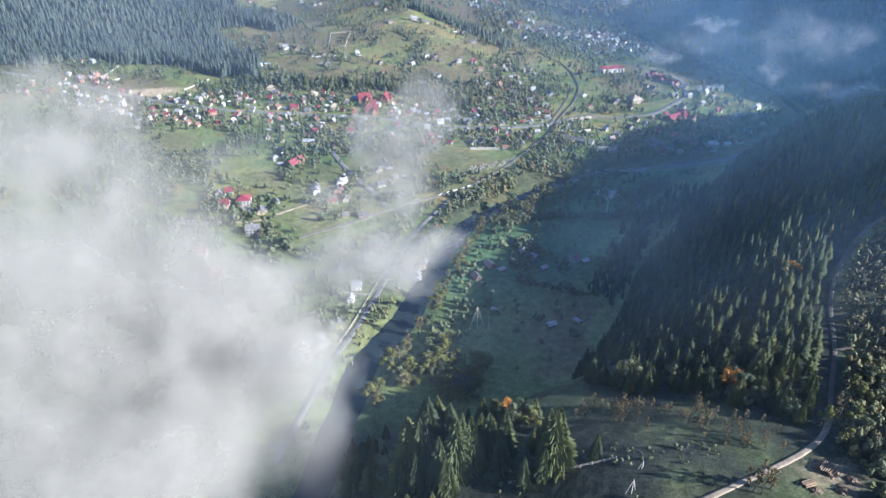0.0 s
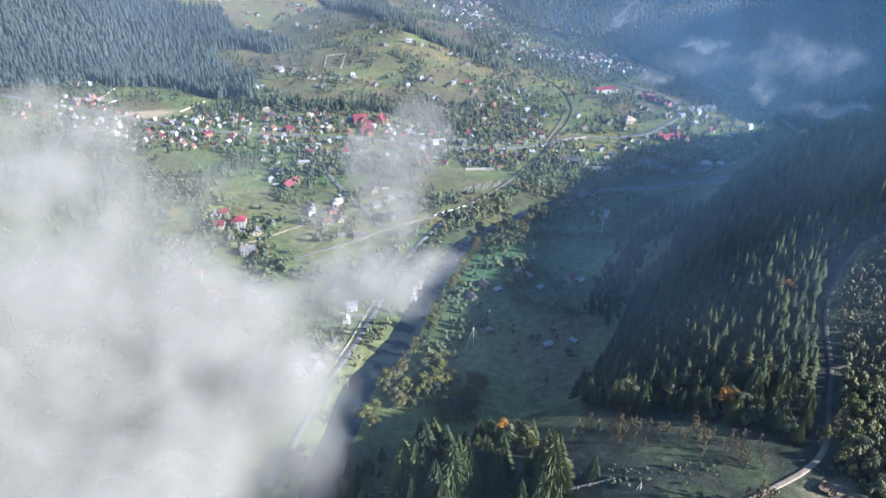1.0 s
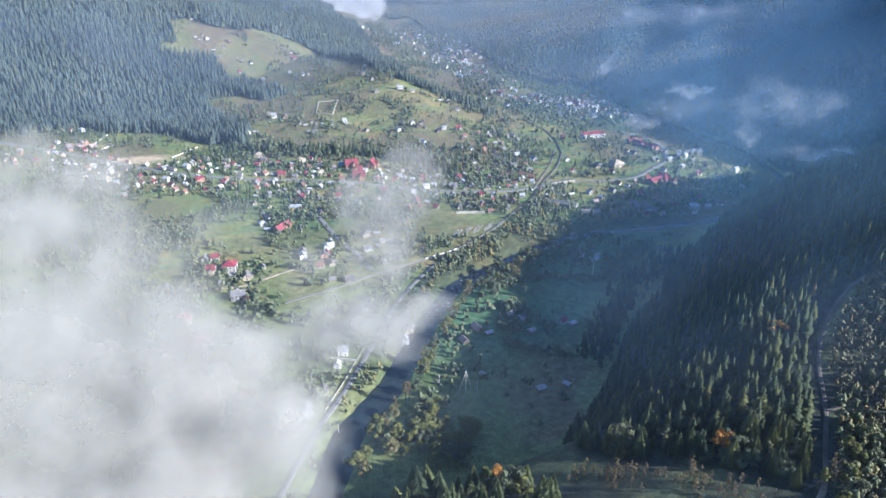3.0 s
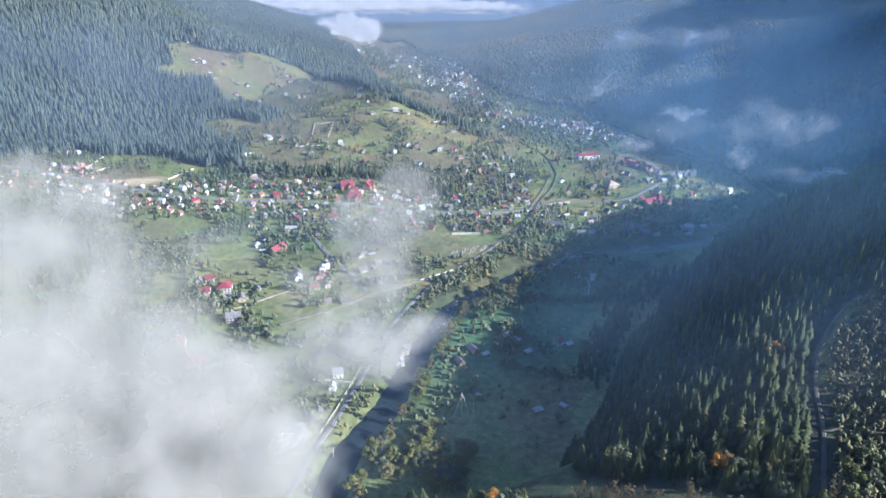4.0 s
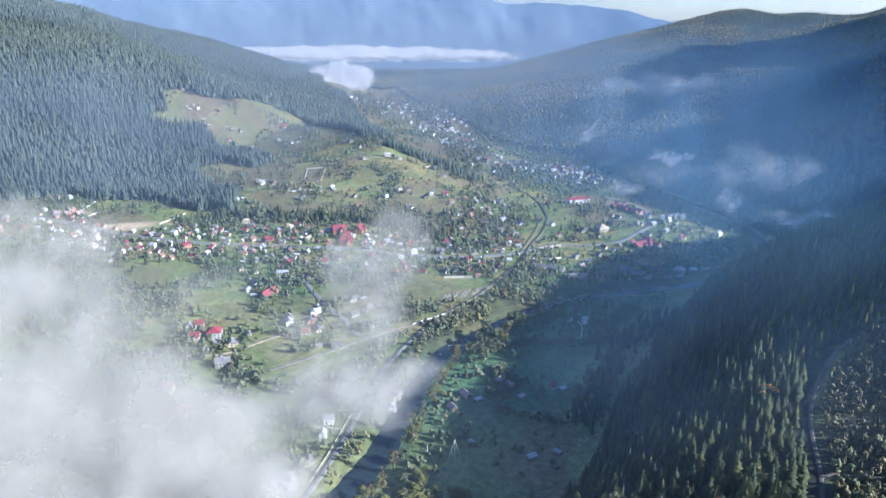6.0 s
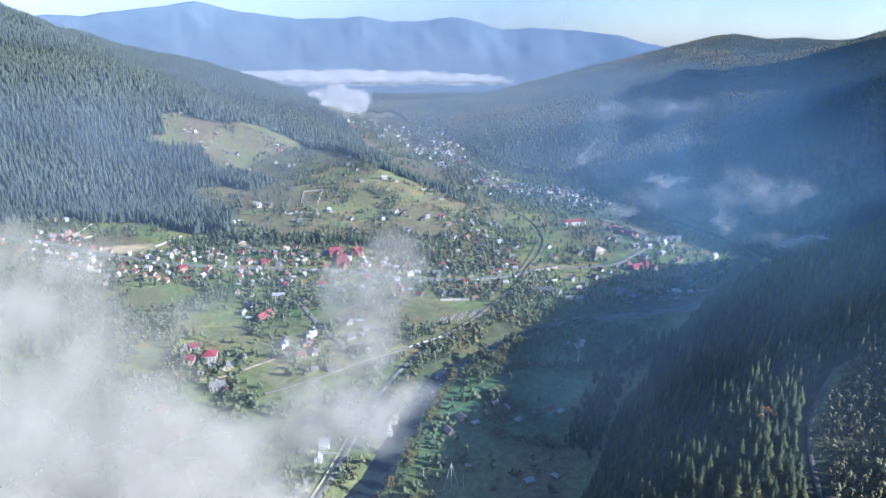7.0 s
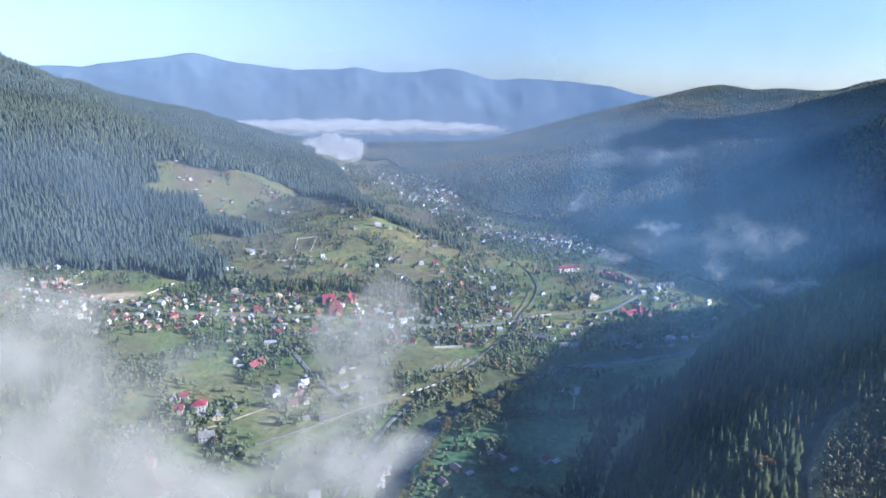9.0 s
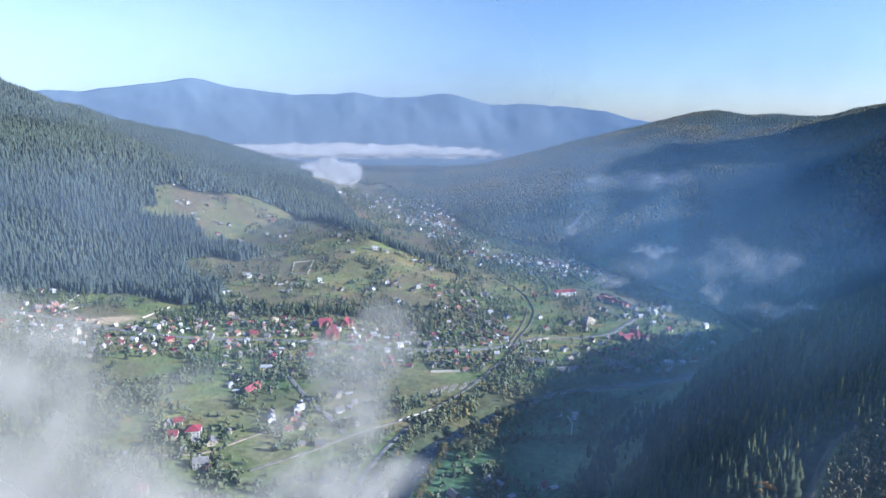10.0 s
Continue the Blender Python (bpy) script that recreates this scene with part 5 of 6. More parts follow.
amount += 0.9 * ramp(fbm(x, y, 60, 3, 14), 0.46, 0.56) * (y < 720) * west_bank
for fx, fy, rx, ry in FIELDS:
    amount *= ramp(np.hypot((x - fx) / rx, (y - fy) / ry), 0.85, 1.15)
amount += 0.75 * np.exp(-((to_line(x, y, RIVER)[0] - 27) / 11) ** 2) * np.where(y < 450, 0.45, 1.0)
BELT = [(-240, 845), (-166, 822), (-110, 822), (-54, 812), (-11, 792), (30, 762)]
belt = np.exp(-(to_line(x, y, BELT)[0] / 13) ** 2)
amount += 1.4 * belt
amount += 0.9 * np.exp(-((to_line(x, y, [(-10, 540), (43, 575), (71, 600), (105, 640), (131, 690), (150, 730)])[0]) / 14) ** 2) * west_bank
amount += 0.6 * np.exp(-(to_line(x, y, [(-60, 985), (0, 985), (10, 960)])[0] / 16) ** 2) + 0.5 * np.exp(-(to_line(x, y, [(-135, 985), (-93, 951)])[0] / 9) ** 2)
amount *= np.where(west_bank | (y > 620), 1.0, np.where(to_line(x, y, RIVER)[0] < 40, 0.9, 0.14))
amount *= np.where((y > 850) & (x < 70), 0.3, np.where(y > 900, 0.75, 1.0)) * np.where(x > 190, 0.6, 1.0)
meadow = np.hypot((x - 40) / 1.6, y - 600) < 30
keep = free & left & in_view(x, y) & (rs.rand(len(x)) < 0.85 * amount) & ~meadow & (wood_amount(x, y) < 0.5)
x, y = x[keep], y[keep]
h = (2.8 + 6.5 * rs.rand(len(x)) ** 1.4) * (0.75 + 0.4 * fbm(x, y, 80, 2, 7))
on_belt = to_line(x, y, BELT)[0] < 14
conifer = (rs.rand(len(x)) < 0.06 + 0.5 * ramp(fbm(x, y, 50, 2, 47), 0.55, 0.65) * (x < -150)) | on_belt & (rs.rand(len(x)) < 0.75)
h = np.where(on_belt, h * 1.45, h)
plant("village_trees", BUSHY, x[~conifer], y[~conifer], h[~conifer], (0.36 + 0.18 * rs.rand((~conifer).sum())) * h[~conifer], MAT_LEAF, "orchard and garden trees in dull green", "trees", -0.12)
plant("village_spruces", MID_SPRUCE, x[conifer], y[conifer], h[conifer] * 1.35, (0.19 + 0.07 * rs.rand(conifer.sum())) * h[conifer] * 1.35, MAT_SPRUCE_HILL, "scattered dark spruces between the gardens", "trees", 0.0)

# single trees and hedges on the hillside pastures, thickening towards the woods
x, y = scatter(-520, 160, 850, 1420, 5.6, 29)
wob = (fbm(x, y, 60, 3, 2) - 0.5) * 20
edge = to_line(x + wob, y + wob, LEFT_WOOD + LEFT_WOOD[:1])[0]
thicket = np.full(len(x), 1e9)
for line in [[(-288, 1284), (-227, 1260), (-167, 1166)], [(-228, 1174), (-173, 1068)], [(-284, 1395), (-225, 1382)], [(-64, 1002), (-21, 960)], [(-110, 1131), (-69, 1082)]]:
    thicket = np.minimum(thicket, to_line(x, y, line)[0])
hedge = np.abs(((x * 0.5 + y) + 26 * fbm(x, y, 80, 2, 12)) % 46 - 23)
amount = 0.45 * np.exp(-edge / 8) + 0.95 * np.exp(-(thicket / 12) ** 2) + 0.6 * ramp(fbm(x, y, 40, 3, 36), 0.63, 0.70) + 0.15 * np.exp(-(hedge / 3.0) ** 2) * ramp(fbm(x, y, 60, 2, 37), 0.42, 0.6)
keep = in_view(x, y) & (wood_amount(x, y) < 0.5) & (rs.rand(len(x)) < amount) & (np.hypot((x + 150) / 26, (y - 975) / 55) > 1)
x, y = x[keep], y[keep]
h = 2.5 + 5.5 * rs.rand(len(x)) ** 1.7
dark = rs.rand(len(x)) < np.where(to_line(x, y, LEFT_WOOD)[0] < 30, 0.75, 0.3)
plant("pasture_trees", BUSHY, x[~dark], y[~dark], h[~dark], 0.40 * h[~dark], MAT_LEAF, "hedges and single trees on the hillside pastures", "trees", -0.1)
plant("pasture_spruces", MID_SPRUCE, x[dark], y[dark], 1.3 * h[dark], 0.24 * h[dark] * 1.3, MAT_SPRUCE, "young spruces at the edge of the pastures", "trees", 0.05)

def west_side(x, y):
    return np.where(to_line(x, y, RIVER)[1] < 0, 1.0, 0.0)


# golden scrub between the railway and the river
x, y = scatter(-90, 170, 225, 720, 4.6, 39)
off = to_line(x, y, [(8, 500), (50, 548), (88, 592), (118, 640), (140, 690)])[0]
keep = (rs.rand(len(x)) < (0.8 * np.exp(-(off / 14) ** 2) + 0.85 * np.exp(-((to_line(x, y, RIVER)[0] - 15) / 7) ** 2) * west_side(x, y)) * ramp(fbm(x, y, 22, 2, 38), 0.28, 0.50)) & (to_line(x, y, RAILWAY)[0] > 5) & (to_line(x, y, RIVER_ROAD)[0] > 5) & (to_line(x, y, RIVER)[0] > 10)
x, y = x[keep], y[keep]
h = 2.5 + 6 * rs.rand(len(x))
plant("bank_scrub", BUSHY, x, y, h, 0.34 * h, MAT_SCRUB, "olive and golden scrub on the river bank", "scrub", 0.22)

# trees of the upper valley, between the far houses
x, y = scatter(-200, 420, 960, 2150, 9, 19)
amount = 0.9 * ramp(fbm(x, y, 70, 3, 15), 0.30, 0.52)
keep = in_view(x, y) & (rs.rand(len(x)) < amount) & (wood_amount(x, y) < 0.5) & (x > -170 + 0.16 * (2150 - y) * ramp(y, 1900, 1300) + np.where(y < 1300, 60, 0))
x, y = x[keep], y[keep]
h = 6 + 6 * rs.rand(len(x))
plant("upper_valley_trees", [clump_tree(4, s) for s in range(4)], x, y, h, 0.36 * h, MAT_LEAF, "hazy trees among the distant houses", "trees", -0.15)

# the wood running down beside the far village
x, y = scatter(-260, -20, 1130, 1900, 6.0, 58)
keep = (to_line(x, y, [(-215, 1833), (-150, 1565), (-112, 1400), (-83, 1217), (-60, 1176)])[0] < 26) & (rs.rand(len(x)) < 0.85)
x, y = x[keep], y[keep]
h = 9 + 9 * rs.rand(len(x))
plant("spruce_row", FAR_SPRUCE, x, y, h, 0.2 * h, MAT_SPRUCE, "dark spruces on the slope beside the far village", "trees", 0.0)

# dark spruces behind the shoulder of the pasture
x, y = scatter(-60, 110, 960, 1130, 4.6, 57)
keep = (to_line(x, y, [(-40, 1100), (-15, 1078), (15, 1062), (50, 1040), (90, 1000)])[0] < 13) & (rs.rand(len(x)) < 0.8)
x, y = x[keep], y[keep]
h = 9 + 8 * rs.rand(len(x))
plant("spruce_row", MID_SPRUCE, x, y, h, 0.19 * h, MAT_SPRUCE, "row of dark spruces along the pasture's brow", "trees", 0.0)

# single trees close to the camera
KNOLL = (
    (4, 178, 27), (10, 182, 23), (17, 185, 20), (24, 185, 21), (40, 173, 27), (43, 173, 20), (-5, 180, 18), (-12, 184, 22), (-8, 182, 21), (-33, 199, 20), (-29, 192, 17),
    (-17, 179, 14), (-10, 176, 14), (-44, 234, 7), (-33, 230, 8), (-36, 235, 6), (-28, 240, 7), (-19, 237, 7), (-9, 252, 13), (-2, 202, 13), (-5, 192, 18), (3, 190, 13),
    (11, 196, 8), (17, 213, 12), (38, 207, 12), (1, 172, 16), (20, 183, 14), (-14, 181, 18), (-38, 201, 17), (-45, 217, 12), (41, 186, 18), (-2, 176, 18), (6, 180, 25),
)
for x_, y_, h_ in KNOLL:
    spruce(x_, y_, h_ * (1.1 if x_ > 0 else 1.35), "sunlit spruce with olive-green boughs on the knoll", 1.0)
for k in range(62):
    x_, y_, h_ = deal.choice(KNOLL)
    spruce(x_ + deal.gauss(0, 6), y_ + deal.gauss(0, 5), h_ * deal.uniform(0.45, 0.9), "smaller spruce among tall ones on the knoll", 1.0)
for x_, y_, h_, sort, label in (
    (33, 205, 13, "green", "bright green tree on the knoll"),
    (23, 213, 10, "yellow", "yellowing tree on the knoll"),
    (28, 220, 7, "autumn", "rusty autumn tree on the knoll"),
    (3, 252, 9, "yellow", "yellow tree on the knoll"),
    (-22, 191, 16, "green", "round tree with a bare trunk on the knoll"),
    (-34, 197, 6, "yellow", "bright yellow bush at the slope's foot"),
    (30, 206, 9, "green", "bright green tree on the knoll"),
    (35, 203, 9, "yellow", "yellowing tree on the knoll"),
    (117, 210, 11, "autumn", "orange autumn beech before dark spruces"),
    (140, 226, 12, "yellow", "yellowing birch among spruces"),
    (134, 208, 6, "green", "olive tree among spruces"),
    (142, 170, 7, "yellow", "golden birch beside the track"),
    (152, 183, 7, "yellow", "golden birch beside the track"),
    (160, 194, 7, "yellow", "golden birch beside the track"),
    (171, 206, 7, "yellow", "golden tree beside the track"),
    (142, 183, 7, "yellow", "golden birch beside the track"),
    (165, 190, 8, "green", "olive tree beside the track"),
    (173, 215, 6, "yellow", "golden tree beside the track"),
    (177, 211, 6, "green", "olive tree beside the track"),
    (170, 278, 9, "autumn", "rusty autumn tree among spruces"),
):
    broadleaf(x_, y_, h_, sort, label)
# tall slim trees and willows along the river
for k in range(36):
    u = k / 35
    x_, y_ = -40 + 130 * u + deal.uniform(-6, 6), 262 + 265 * u**0.92 + deal.uniform(-6, 6)
    d = float(to_line(np.array([x_]), np.array([y_]), RIVER)[0][0])
    x_ += 15.5 + deal.uniform(-2, 3) - d
    sort = deal.choice(["green", "green", "yellow", "slim"])
    broadleaf(x_, y_, deal.uniform(7, 14) if sort != "slim" else deal.uniform(12, 17), sort, "yellow-green willow on the river bank" if sort != "slim" else "tall slim poplar turning yellow")
for (a, b), wide, count in (((-3, 301), 7.5, 48), ((12, 281), 5, 26), ((-23, 292), 5, 14), ((21, 296), 3.5, 8)):
    for k in range(count):
        broadleaf(a + deal.gauss(0, wide), b + deal.gauss(0, wide * 1.25), deal.uniform(5, 9), deal.choice(["yellow", "green", "slim", "yellow"]), "olive-gold shrub in a sunlit thicket", 1.2)
# young slim trees at the foot of the hill
for k in range(70):
    u = deal.random()
    x_, y_ = 61 + 58 * u + deal.gauss(0, 5), 210 - 37 * u + deal.gauss(0, 6)
    if abs(float(to_line(np.array([x_]), np.array([y_]), HILL_ROAD)[0][0])) > 4:
        broadleaf(x_, y_, deal.uniform(5, 9), deal.choice(["slim", "slim", "slim"]), "young pale birch at the hill's foot")
for k in range(45):
    x_, y_ = 138 + deal.uniform(0, 40), 150 + deal.uniform(0, 60)
    if abs(float(to_line(np.array([x_]), np.array([y_]), HILL_ROAD)[0][0])) > 5:
        broadleaf(x_, y_, deal.uniform(5, 9), deal.choice(["slim", "slim", "yellow", "green"]), "sunlit birch beside the forest track")
x, y = scatter(140, 240, 140, 240, 3.4, 52)
keep = (to_line(x, y, HILL_ROAD)[0] > 4) & (to_line(x, y, HILL_ROAD)[1] > 0) & (rs.rand(len(x)) < 0.25 + 0.6 * ramp(fbm(x, y, 18, 3, 43), 0.4, 0.6))
x, y = x[keep], y[keep]
h = 2 + 4.5 * rs.rand(len(x))
plant("birch_scrub", [clump_tree(12, s) for s in range(6)], x, y, h, 0.30 * h, MAT_SCRUB, "golden birch scrub in the forest clearing", "scrub", 0.22)
for x_, y_, h_ in ((101, 149, 12), (103, 148, 14), (107, 150, 13), (100, 152, 11), (104, 152, 12), (145, 182, 9), (147, 186, 10), (150, 190, 9), (138, 180, 6)):
    broadleaf(x_, y_, h_, "slim", "tall golden birch beside the track", 1.0)
x, y = scatter(20, 100, 138, 178, 2.6, 51)
keep = (to_line(x, y, HILL_ROAD)[0] > 4) & (rs.rand(len(x)) < 0.7 * ramp(fbm(x, y, 12, 3, 42), 0.50, 0.70))
x, y = x[keep], y[keep]
h = 0.6 + 1.5 * rs.rand(len(x)) ** 1.8
plant("meadow_bushes", [clump_tree(9, s) for s in range(5)], x, y, h, 0.55 * h, MAT_SCRUB, "low green and brown bushes on the near meadow", "bushes", 0.0, 0.2)

# hedges and tree rows across the shaded meadow by the river
x, y = scatter(20, 330, 360, 620, 3.2, 61)
near_hedge = np.full(len(x), 1e9)
for line, wide in (([(79, 481), (93, 483), (112, 481), (132, 480), (155, 488)], 4.0), ([(158, 492), (163, 513), (175, 528), (190, 541), (196, 542)], 7.5), ([(126, 539), (130, 499)], 2.2), ([(151, 538), (158, 508)], 2.2), ([(56, 465), (81, 481)], 2.5),
                   ([(78, 510), (103, 532), (133, 556), (167, 568)], 3.0), ([(60, 410), (66, 420), (62, 436)], 8.0), ([(76, 421), (84, 402)], 3.0), ([(52, 387), (66, 378), (94, 368)], 2.6), ([(113, 413), (116, 404)], 3.0)):
    near_hedge = np.minimum(near_hedge, to_line(x, y, line)[0] * 4.0 / wide)
keep = (rs.rand(len(x)) < 0.95 * np.exp(-(near_hedge / 4.0) ** 2)) & (to_line(x, y, RIVER)[0] > 12)
x, y = x[keep], y[keep]
h = 3 + 5.0 * rs.rand(len(x))
plant("meadow_hedge", BUSHY, x, y, h, 0.46 * h, MAT_LEAF, "dark hedges across the shaded riverside meadow", "hedge", -0.25)
# the foot of the steep hill, where the wood runs out into the meadow
x, y = scatter(90, 260, 350, 560, 3.4, 64)
foot = to_line(x, y, [(112, 372), (118, 391), (136, 428), (160, 471), (186, 496), (216, 527)])[0]
keep = rs.rand(len(x)) < 0.9 * np.exp(-(foot / 9.0) ** 2)
x, y = x[keep], y[keep]
h = 5 + 7 * rs.rand(len(x))
plant("foot_spruces", MID_SPRUCE, x, y, h, 0.24 * h, MAT_SPRUCE_HILL, "dark young spruces along the foot of the hill", "trees", 0.0)
for x_, y_ in [(49, 484), (59, 493), (68, 497), (45, 471), (50, 457), (69, 487), (31, 463), (59, 474)]:
    for k in range(3):
        broadleaf(x_ + deal.gauss(0, 2.5), y_ + deal.gauss(0, 3), deal.uniform(7, 12), deal.choice(["green", "yellow", "slim"]), "tall golden-green tree on the river bank", 1.1)
# ---- morning fog ----
def fog_material(name, grain, strength, lumpy=3.6, white=(0.465, 0.453, 0.410, 1)):
    """Fog that thins by how much of it there is: the sheets carry the amount, and lumps and wisps break it up."""
    m, n, l, b = ntree(name)
    n.remove(b)
    out = n["Material Output"]
    a = n.new("ShaderNodeAttribute")
    a.attribute_name = "veil"
    def math_node(kind, p, q, clamp=False):
        node = n.new("ShaderNodeMath")
        node.operation, node.use_clamp = kind, clamp
        for socket, value in zip(node.inputs, (p, q)):
            if isinstance(value, (int, float)):
                socket.default_value = value
            else:
                l.new(value, socket)
        return node.outputs[0]

    broad, fine = noise_node(n, l, grain, 9.0), noise_node(n, l, grain * 4.0, 6.0)
    lumps = math_node("ADD", math_node("MULTIPLY", broad, lumpy), math_node("MULTIPLY", fine, 0.7))
    lumps = math_node("SUBTRACT", lumps, 0.5 * lumpy - 0.6)
    amount = math_node("SUBTRACT", math_node("MULTIPLY", a.outputs["Fac"], lumps), 0.12)
    amount = math_node("MAXIMUM", amount, 0.0)
    left = math_node("POWER", math.exp(-strength), amount)
    thick = math_node("MULTIPLY", math_node("SUBTRACT", 1.0, left), 0.985, True)
    d, t, mix, clear, both = (n.new(k) for k in ("ShaderNodeBsdfDiffuse", "ShaderNodeBsdfTranslucent", "ShaderNodeMixShader", "ShaderNodeBsdfTransparent", "ShaderNodeMixShader"))
    d.inputs["Color"].default_value = t.inputs["Color"].default_value = white
    both.inputs[0].default_value = 0.5
    l.new(d.outputs[0], both.inputs[1])
    l.new(t.outputs[0], both.inputs[2])
    l.new(thick, mix.inputs[0])
    l.new(clear.outputs[0], mix.inputs[1])
    l.new(both.outputs[0], mix.inputs[2])
    l.new(mix.outputs[0], out.inputs["Surface"])
    return m


MAT_FOG = fog_material("fog", 0.022, 0.5)
MAT_FAR_FOG = fog_material("far_fog", 0.008, 1.1, 3.6, (0.74, 0.73, 0.73, 1))
MAT_MIST = fog_material("mist", 0.03, 0.62, 3.6, (0.74, 0.74, 0.73, 1))
# the blue of shaded air is put into this mist's colour
MAT_SHADE_VEIL = fog_material("shade_blue_mist", 0.004, 0.42, 0.4, (0.17, 0.38, 0.60, 1))


def fog_layers(name, blobs, start, gap, layers, step, label, lean=0.0, turn=0.0, swell=8.0, seed=0, grain=70.0, rough=0.55, material=None):
    """A bank of fog: sheets one behind another that swell and sag, thinning out to nothing at their ragged rims.
    start: the place of the lowest sheet's own origin; lean: how far the sheets rise at their back, in degrees; turn: about the upright.
    blobs: along, up the sheet, radii, amount, turn."""
    thing = new(name)
    thing.matrix_basis = pose(*start, lean, 0, 0) if not turn else pose(*start, 0, 0, turn) @ pose(0, 0, 0, lean)
    bl = np.array(blobs, float)
    x0, x1 = (bl[:, 0] - 2.2 * bl[:, 2:4].max(1)).min(), (bl[:, 0] + 2.2 * bl[:, 2:4].max(1)).max()
    y0, y1 = (bl[:, 1] - 2.2 * bl[:, 2:4].max(1)).min(), (bl[:, 1] + 2.2 * bl[:, 2:4].max(1)).max()
    X, Y = np.meshgrid(np.arange(x0, x1, step), np.arange(y0, y1, step))
    for k in range(layers):
        warp = 1.1 * grain
        wx, wy = X + warp * (fbm(X, Y, grain, 4, seed + 40 + k) - 0.5), Y + warp * (fbm(X, Y, grain, 4, seed + 50 + k) - 0.5)
        D = np.zeros(X.shape)
        for bx, by, rx, ry, amount, spin in blobs:
            c, s = math.cos(radians(spin)), math.sin(radians(spin))
            u, v = (wx - bx) * c + (wy - by) * s, -(wx - bx) * s + (wy - by) * c
            D = D + amount * np.exp(-(((u / rx) ** 2 + (v / ry) ** 2) ** 1.4))
        D = D * (1 - rough + 2 * rough * fbm(wx, wy, grain, 5, seed + 3 * k))
        Z = gap * k + swell * (2 * fbm(X, Y, grain * 1.2, 4, seed + 60 + k) - 1)
        live = D > 0.03
        idx = np.arange(X.size).reshape(X.shape)
        q = np.stack([idx[:-1, :-1], idx[:-1, 1:], idx[1:, 1:], idx[1:, :-1]], -1).reshape(-1, 4)
        q = q[live.ravel()[q].any(1)]
        used, inv = np.unique(q, return_inverse=True)
        v = np.stack([X.ravel(), Y.ravel(), Z.ravel()], -1)[used]
        part("fog_sheet", mesh_of("fog_sheet", v, inv.reshape(-1, 4), material or MAT_FOG, True, {"veil": D.ravel()[used]}), thing)
    return tagged(thing, label, "fog")


scene.cycles.transparent_max_bounces = 36
# the bank over the village: billows one behind another, all leaning the same way; place, half width and height, amount, sheets
for k, (fx, fy, wide, high, amount, sheets, label) in enumerate((
    (-124, 169, 58, 43, 1.7, 4, "thick white bank of morning fog over the village"),
    (-93, 132, 32, 18, 1.7, 4, "thick white bank of fog below the near hill"),
    (-189, 273, 52, 36, 1.0, 3, "thick billow of fog over the fields"),
    (-101, 202, 29, 19, 1.1, 4, "white billow of fog over the hamlet"),
    (-57, 182, 21, 13, 1.5, 3, "white billow of fog above the river road"),
    (-23, 244, 23, 10, 1.7, 3, "white billow of fog above the river bend"),
    (-51, 229, 26, 11, 1.1, 3, "white billow of fog over the riverside houses"),
    (-30, 346, 19, 32, 0.62, 3, "thin plume of fog drifting over the gardens"),
    (-11, 430, 20, 24, 0.5, 3, "thin plume of fog rising over the street"),
    (-39, 290, 30, 17, 0.48, 2, "thin ragged fog between the houses"),
    (-262, 400, 58, 30, 1.0, 3, "soft billow of fog beside the village street"),
    (-69, 152, 15, 12, 0.75, 3, "ragged rim of the fog bank"),
    (-162, 330, 63, 23, 0.46, 2, "thin haze of fog over the gardens"),
    (-44, 142, 15, 17, 0.34, 2, "thin fog over the river's near reach"),
    (-40, 178, 14, 11, 0.3, 2, "faint fog above the river"),
    (-48, 163, 14, 19, 0.95, 3, "torn fog over the river road"),
)):
    lobes = [(0, 0, wide, high, amount, 0), (wide * 0.75, high * 0.35, wide * 0.4, high * 0.45, amount * 0.5, 15), (-wide * 0.6, high * 0.5, wide * 0.45, high * 0.4, amount * 0.5, -20)]
    fog_layers("fog_bank", lobes, (fx, fy, 105), 7, sheets, 2.4, label, 56, 16, 2.5, 4 * k + 1, 16 + 0.25 * wide, 0.8)
# fog in the far valley, and wisps over the shaded woods
fog_layers("far_fog", [(-640, 60, 150, 26, 4.0, -2), (-430, 52, 260, 42, 5.0, 0), (-100, 46, 320, 40, 5.0, 0), (230, 36, 160, 32, 3.0, -4), (330, 26, 60, 26, 2.0, 0)], (0, 2950, 80), 14, 2, 8,
           "flat white fog lying in the far valley", 24, 0, 5, 5, 45, 0.3, MAT_FAR_FOG)
fog_layers("fog_puff", [(0, 0, 78, 34, 5.0, 0), (44, 14, 50, 24, 3.6, 0), (-40, 12, 40, 22, 2.6, 0)], (-258, 2340, 52), 10, 4, 4, "small white puff of fog below the ridge", 60, 6, 4, 9, 40, 0.45, MAT_FAR_FOG)
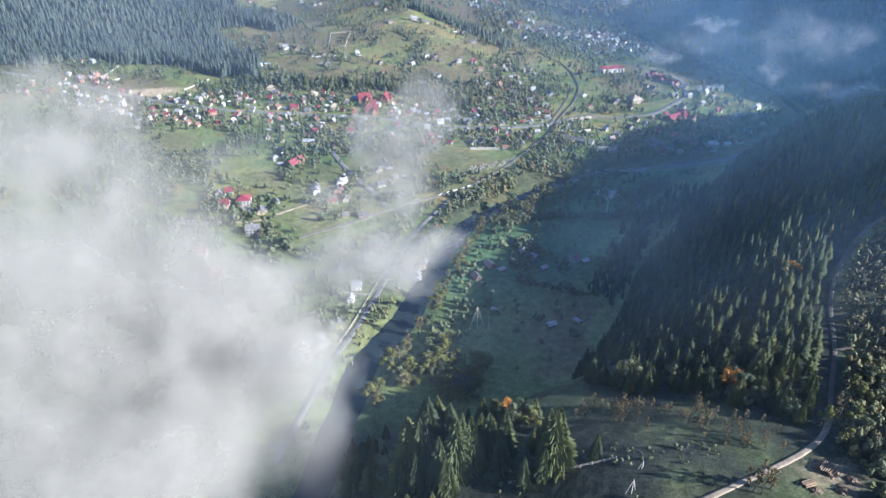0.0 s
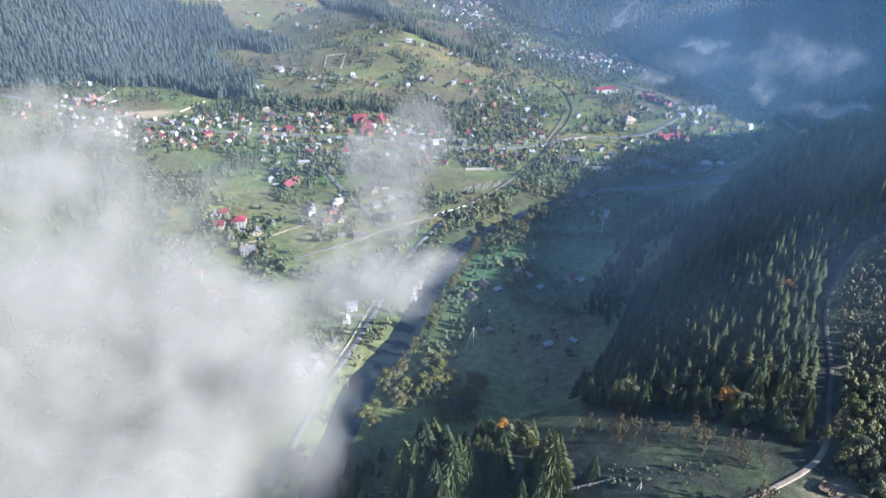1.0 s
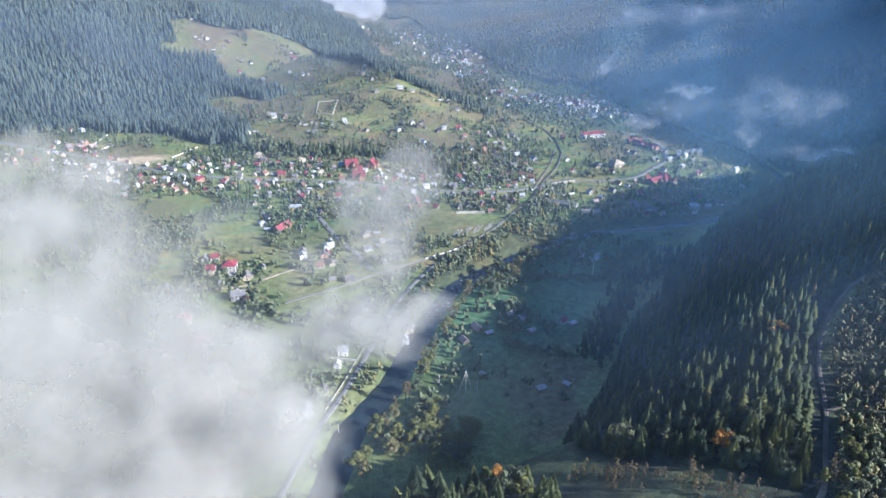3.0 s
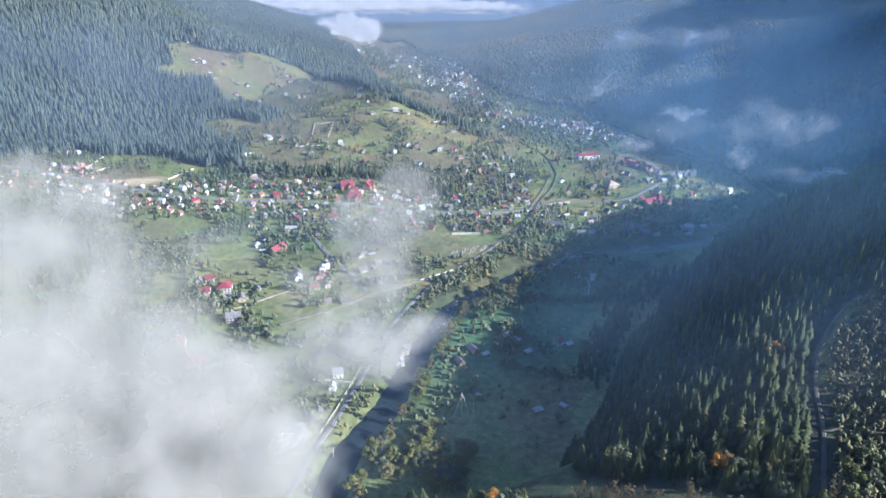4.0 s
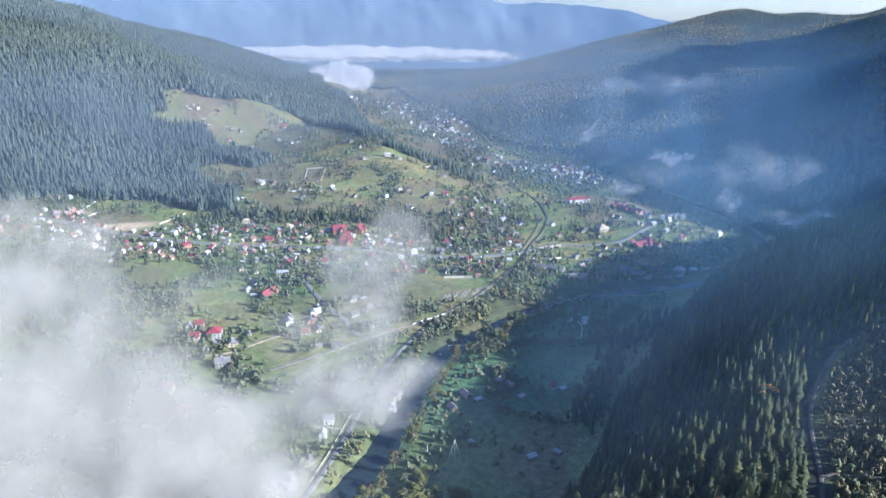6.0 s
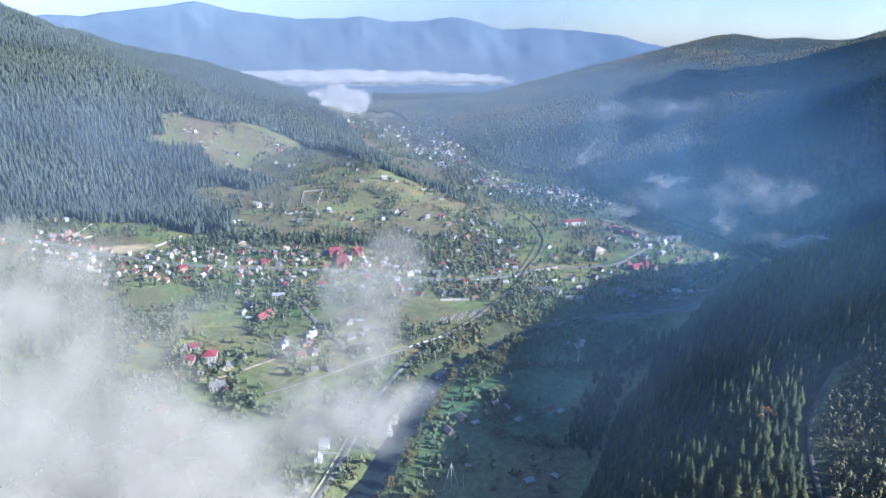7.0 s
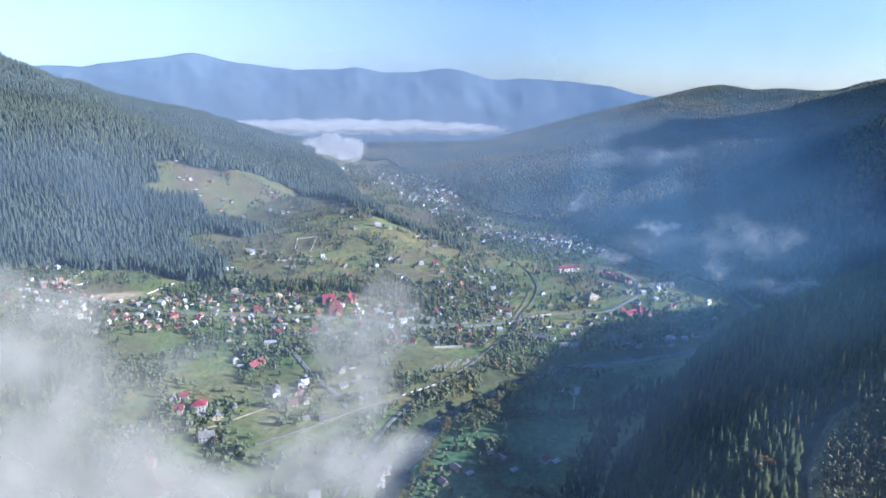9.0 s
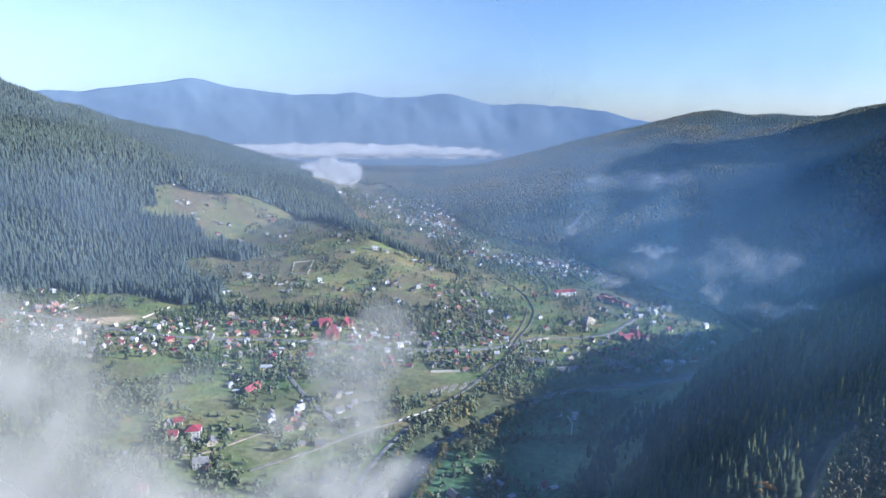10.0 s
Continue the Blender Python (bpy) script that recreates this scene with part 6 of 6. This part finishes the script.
for k, (azimuth, elevation, far, wide, high, amount, spin) in enumerate((
        (29.2, -11.3, 800, 29, 17, 1.15, 10), (30.7, -14.4, 620, 23, 6, 0.85, 6), (21.2, -10.7, 1050, 27, 7, 1.3, 0),
        (14.6, -9.0, 1150, 26, 6, 1.2, 35), (20.8, -12.2, 1000, 39, 16, 0.55, 0), (19.1, -5.2, 1500, 102, 20, 0.55, 0),
        (26.5, -11.1, 800, 31, 19, 0.55, 30), (17.8, -13.3, 950, 20, 10, 0.6, 0), (26.3, -13.6, 780, 11, 9, 0.8, 60))):
    a, e = radians(azimuth), radians(elevation)
    fog_layers("mist_wisp", [(0, 0, wide, high, amount, spin), (wide * 0.9, high * 0.3, wide * 0.6, high * 0.6, amount * 0.6, spin), (-wide, -high * 0.4, wide * 0.5, high * 0.5, amount * 0.5, spin)],
               (far * math.sin(a), far * math.cos(a), EYE + far * math.tan(e)), 7, 3, 3.0, "thin wisp of mist over the shaded wood", 65, -azimuth, 4, 20 + k, 18 + 0.3 * wide, 0.75, MAT_MIST)
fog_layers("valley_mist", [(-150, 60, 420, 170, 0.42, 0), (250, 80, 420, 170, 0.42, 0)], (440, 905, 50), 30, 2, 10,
           "broad veil of mist tinted blue in place of shade", 70, -26, 8, 31, 260, 0.08, MAT_SHADE_VEIL)


# stand-in for morning haze: tinted sheets added across the camera's view, one behind another
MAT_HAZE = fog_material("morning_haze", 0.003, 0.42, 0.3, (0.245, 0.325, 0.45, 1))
# paler tint, to lighten the far valley
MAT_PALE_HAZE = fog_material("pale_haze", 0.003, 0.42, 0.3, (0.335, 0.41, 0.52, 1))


def horizon_haze():
    """A pale blue sheet far behind the mountains, added to tint the low sky along the skyline."""
    A, Z = np.meshgrid(np.radians(np.linspace(-75, 75, 120)), np.linspace(0, 2000, 50))
    far = 3815 - 0.18 * Z
    X, Y = far * np.sin(A), far * np.cos(A)
    # thinned to the right, where the sheet would darken the sky
    veil = 0.12 + 2.4 * (1 - ramp(Z, 120, 1900)) ** 1.5 * (1 - 0.68 * ramp(A, -0.05, 0.3))
    idx = np.arange(X.size).reshape(X.shape)
    q = np.stack([idx[:-1, :-1], idx[:-1, 1:], idx[1:, 1:], idx[1:, :-1]], -1).reshape(-1, 4)
    ob = new("horizon_haze", mesh_of("horizon_haze", np.stack([X, Y, Z], -1).reshape(-1, 3), q, MAT_HORIZON, True, {"veil": veil.ravel()}))
    tagged(ob, "pale blue sheet added to tint the low sky", "haze", kind="stuff")


MAT_HORIZON = fog_material("horizon_haze", 0.0004, 0.42, 0.3, (0.70, 0.82, 0.95, 1))
horizon_haze()


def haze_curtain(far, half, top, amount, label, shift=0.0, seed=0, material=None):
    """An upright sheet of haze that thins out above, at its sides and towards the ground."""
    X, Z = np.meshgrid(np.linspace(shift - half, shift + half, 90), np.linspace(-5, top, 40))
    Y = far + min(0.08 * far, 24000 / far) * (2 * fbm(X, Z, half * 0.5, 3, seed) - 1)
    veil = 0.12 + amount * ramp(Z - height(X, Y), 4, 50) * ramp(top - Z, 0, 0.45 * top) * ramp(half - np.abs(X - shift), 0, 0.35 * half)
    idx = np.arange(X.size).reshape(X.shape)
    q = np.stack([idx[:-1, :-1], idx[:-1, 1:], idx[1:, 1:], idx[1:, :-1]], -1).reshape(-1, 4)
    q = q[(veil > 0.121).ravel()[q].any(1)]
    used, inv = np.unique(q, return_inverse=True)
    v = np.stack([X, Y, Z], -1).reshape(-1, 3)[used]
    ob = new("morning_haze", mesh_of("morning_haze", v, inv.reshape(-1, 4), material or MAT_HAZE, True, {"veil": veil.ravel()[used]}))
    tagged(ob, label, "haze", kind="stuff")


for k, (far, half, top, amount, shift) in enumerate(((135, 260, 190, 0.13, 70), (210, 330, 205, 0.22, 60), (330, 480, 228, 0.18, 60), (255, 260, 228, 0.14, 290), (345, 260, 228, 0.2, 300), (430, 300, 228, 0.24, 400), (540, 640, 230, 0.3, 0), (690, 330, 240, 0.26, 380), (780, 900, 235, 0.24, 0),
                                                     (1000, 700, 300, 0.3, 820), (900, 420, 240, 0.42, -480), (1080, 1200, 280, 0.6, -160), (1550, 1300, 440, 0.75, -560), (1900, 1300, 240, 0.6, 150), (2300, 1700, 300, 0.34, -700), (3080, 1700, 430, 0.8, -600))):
    haze_curtain(far, half, top, amount, "faint tinted sheet of haze added across the valley", shift, 70 + k, MAT_SHADE_VEIL if shift > 250 else MAT_PALE_HAZE if far > 850 else MAT_HAZE)

# from the plan's units to metres
for ob in list(scene.objects):
    if ob.parent is None and ob.type not in ("CAMERA", "LIGHT"):
        ob.matrix_basis = Matrix.Scale(SCALE, 4) @ ob.matrix_basis
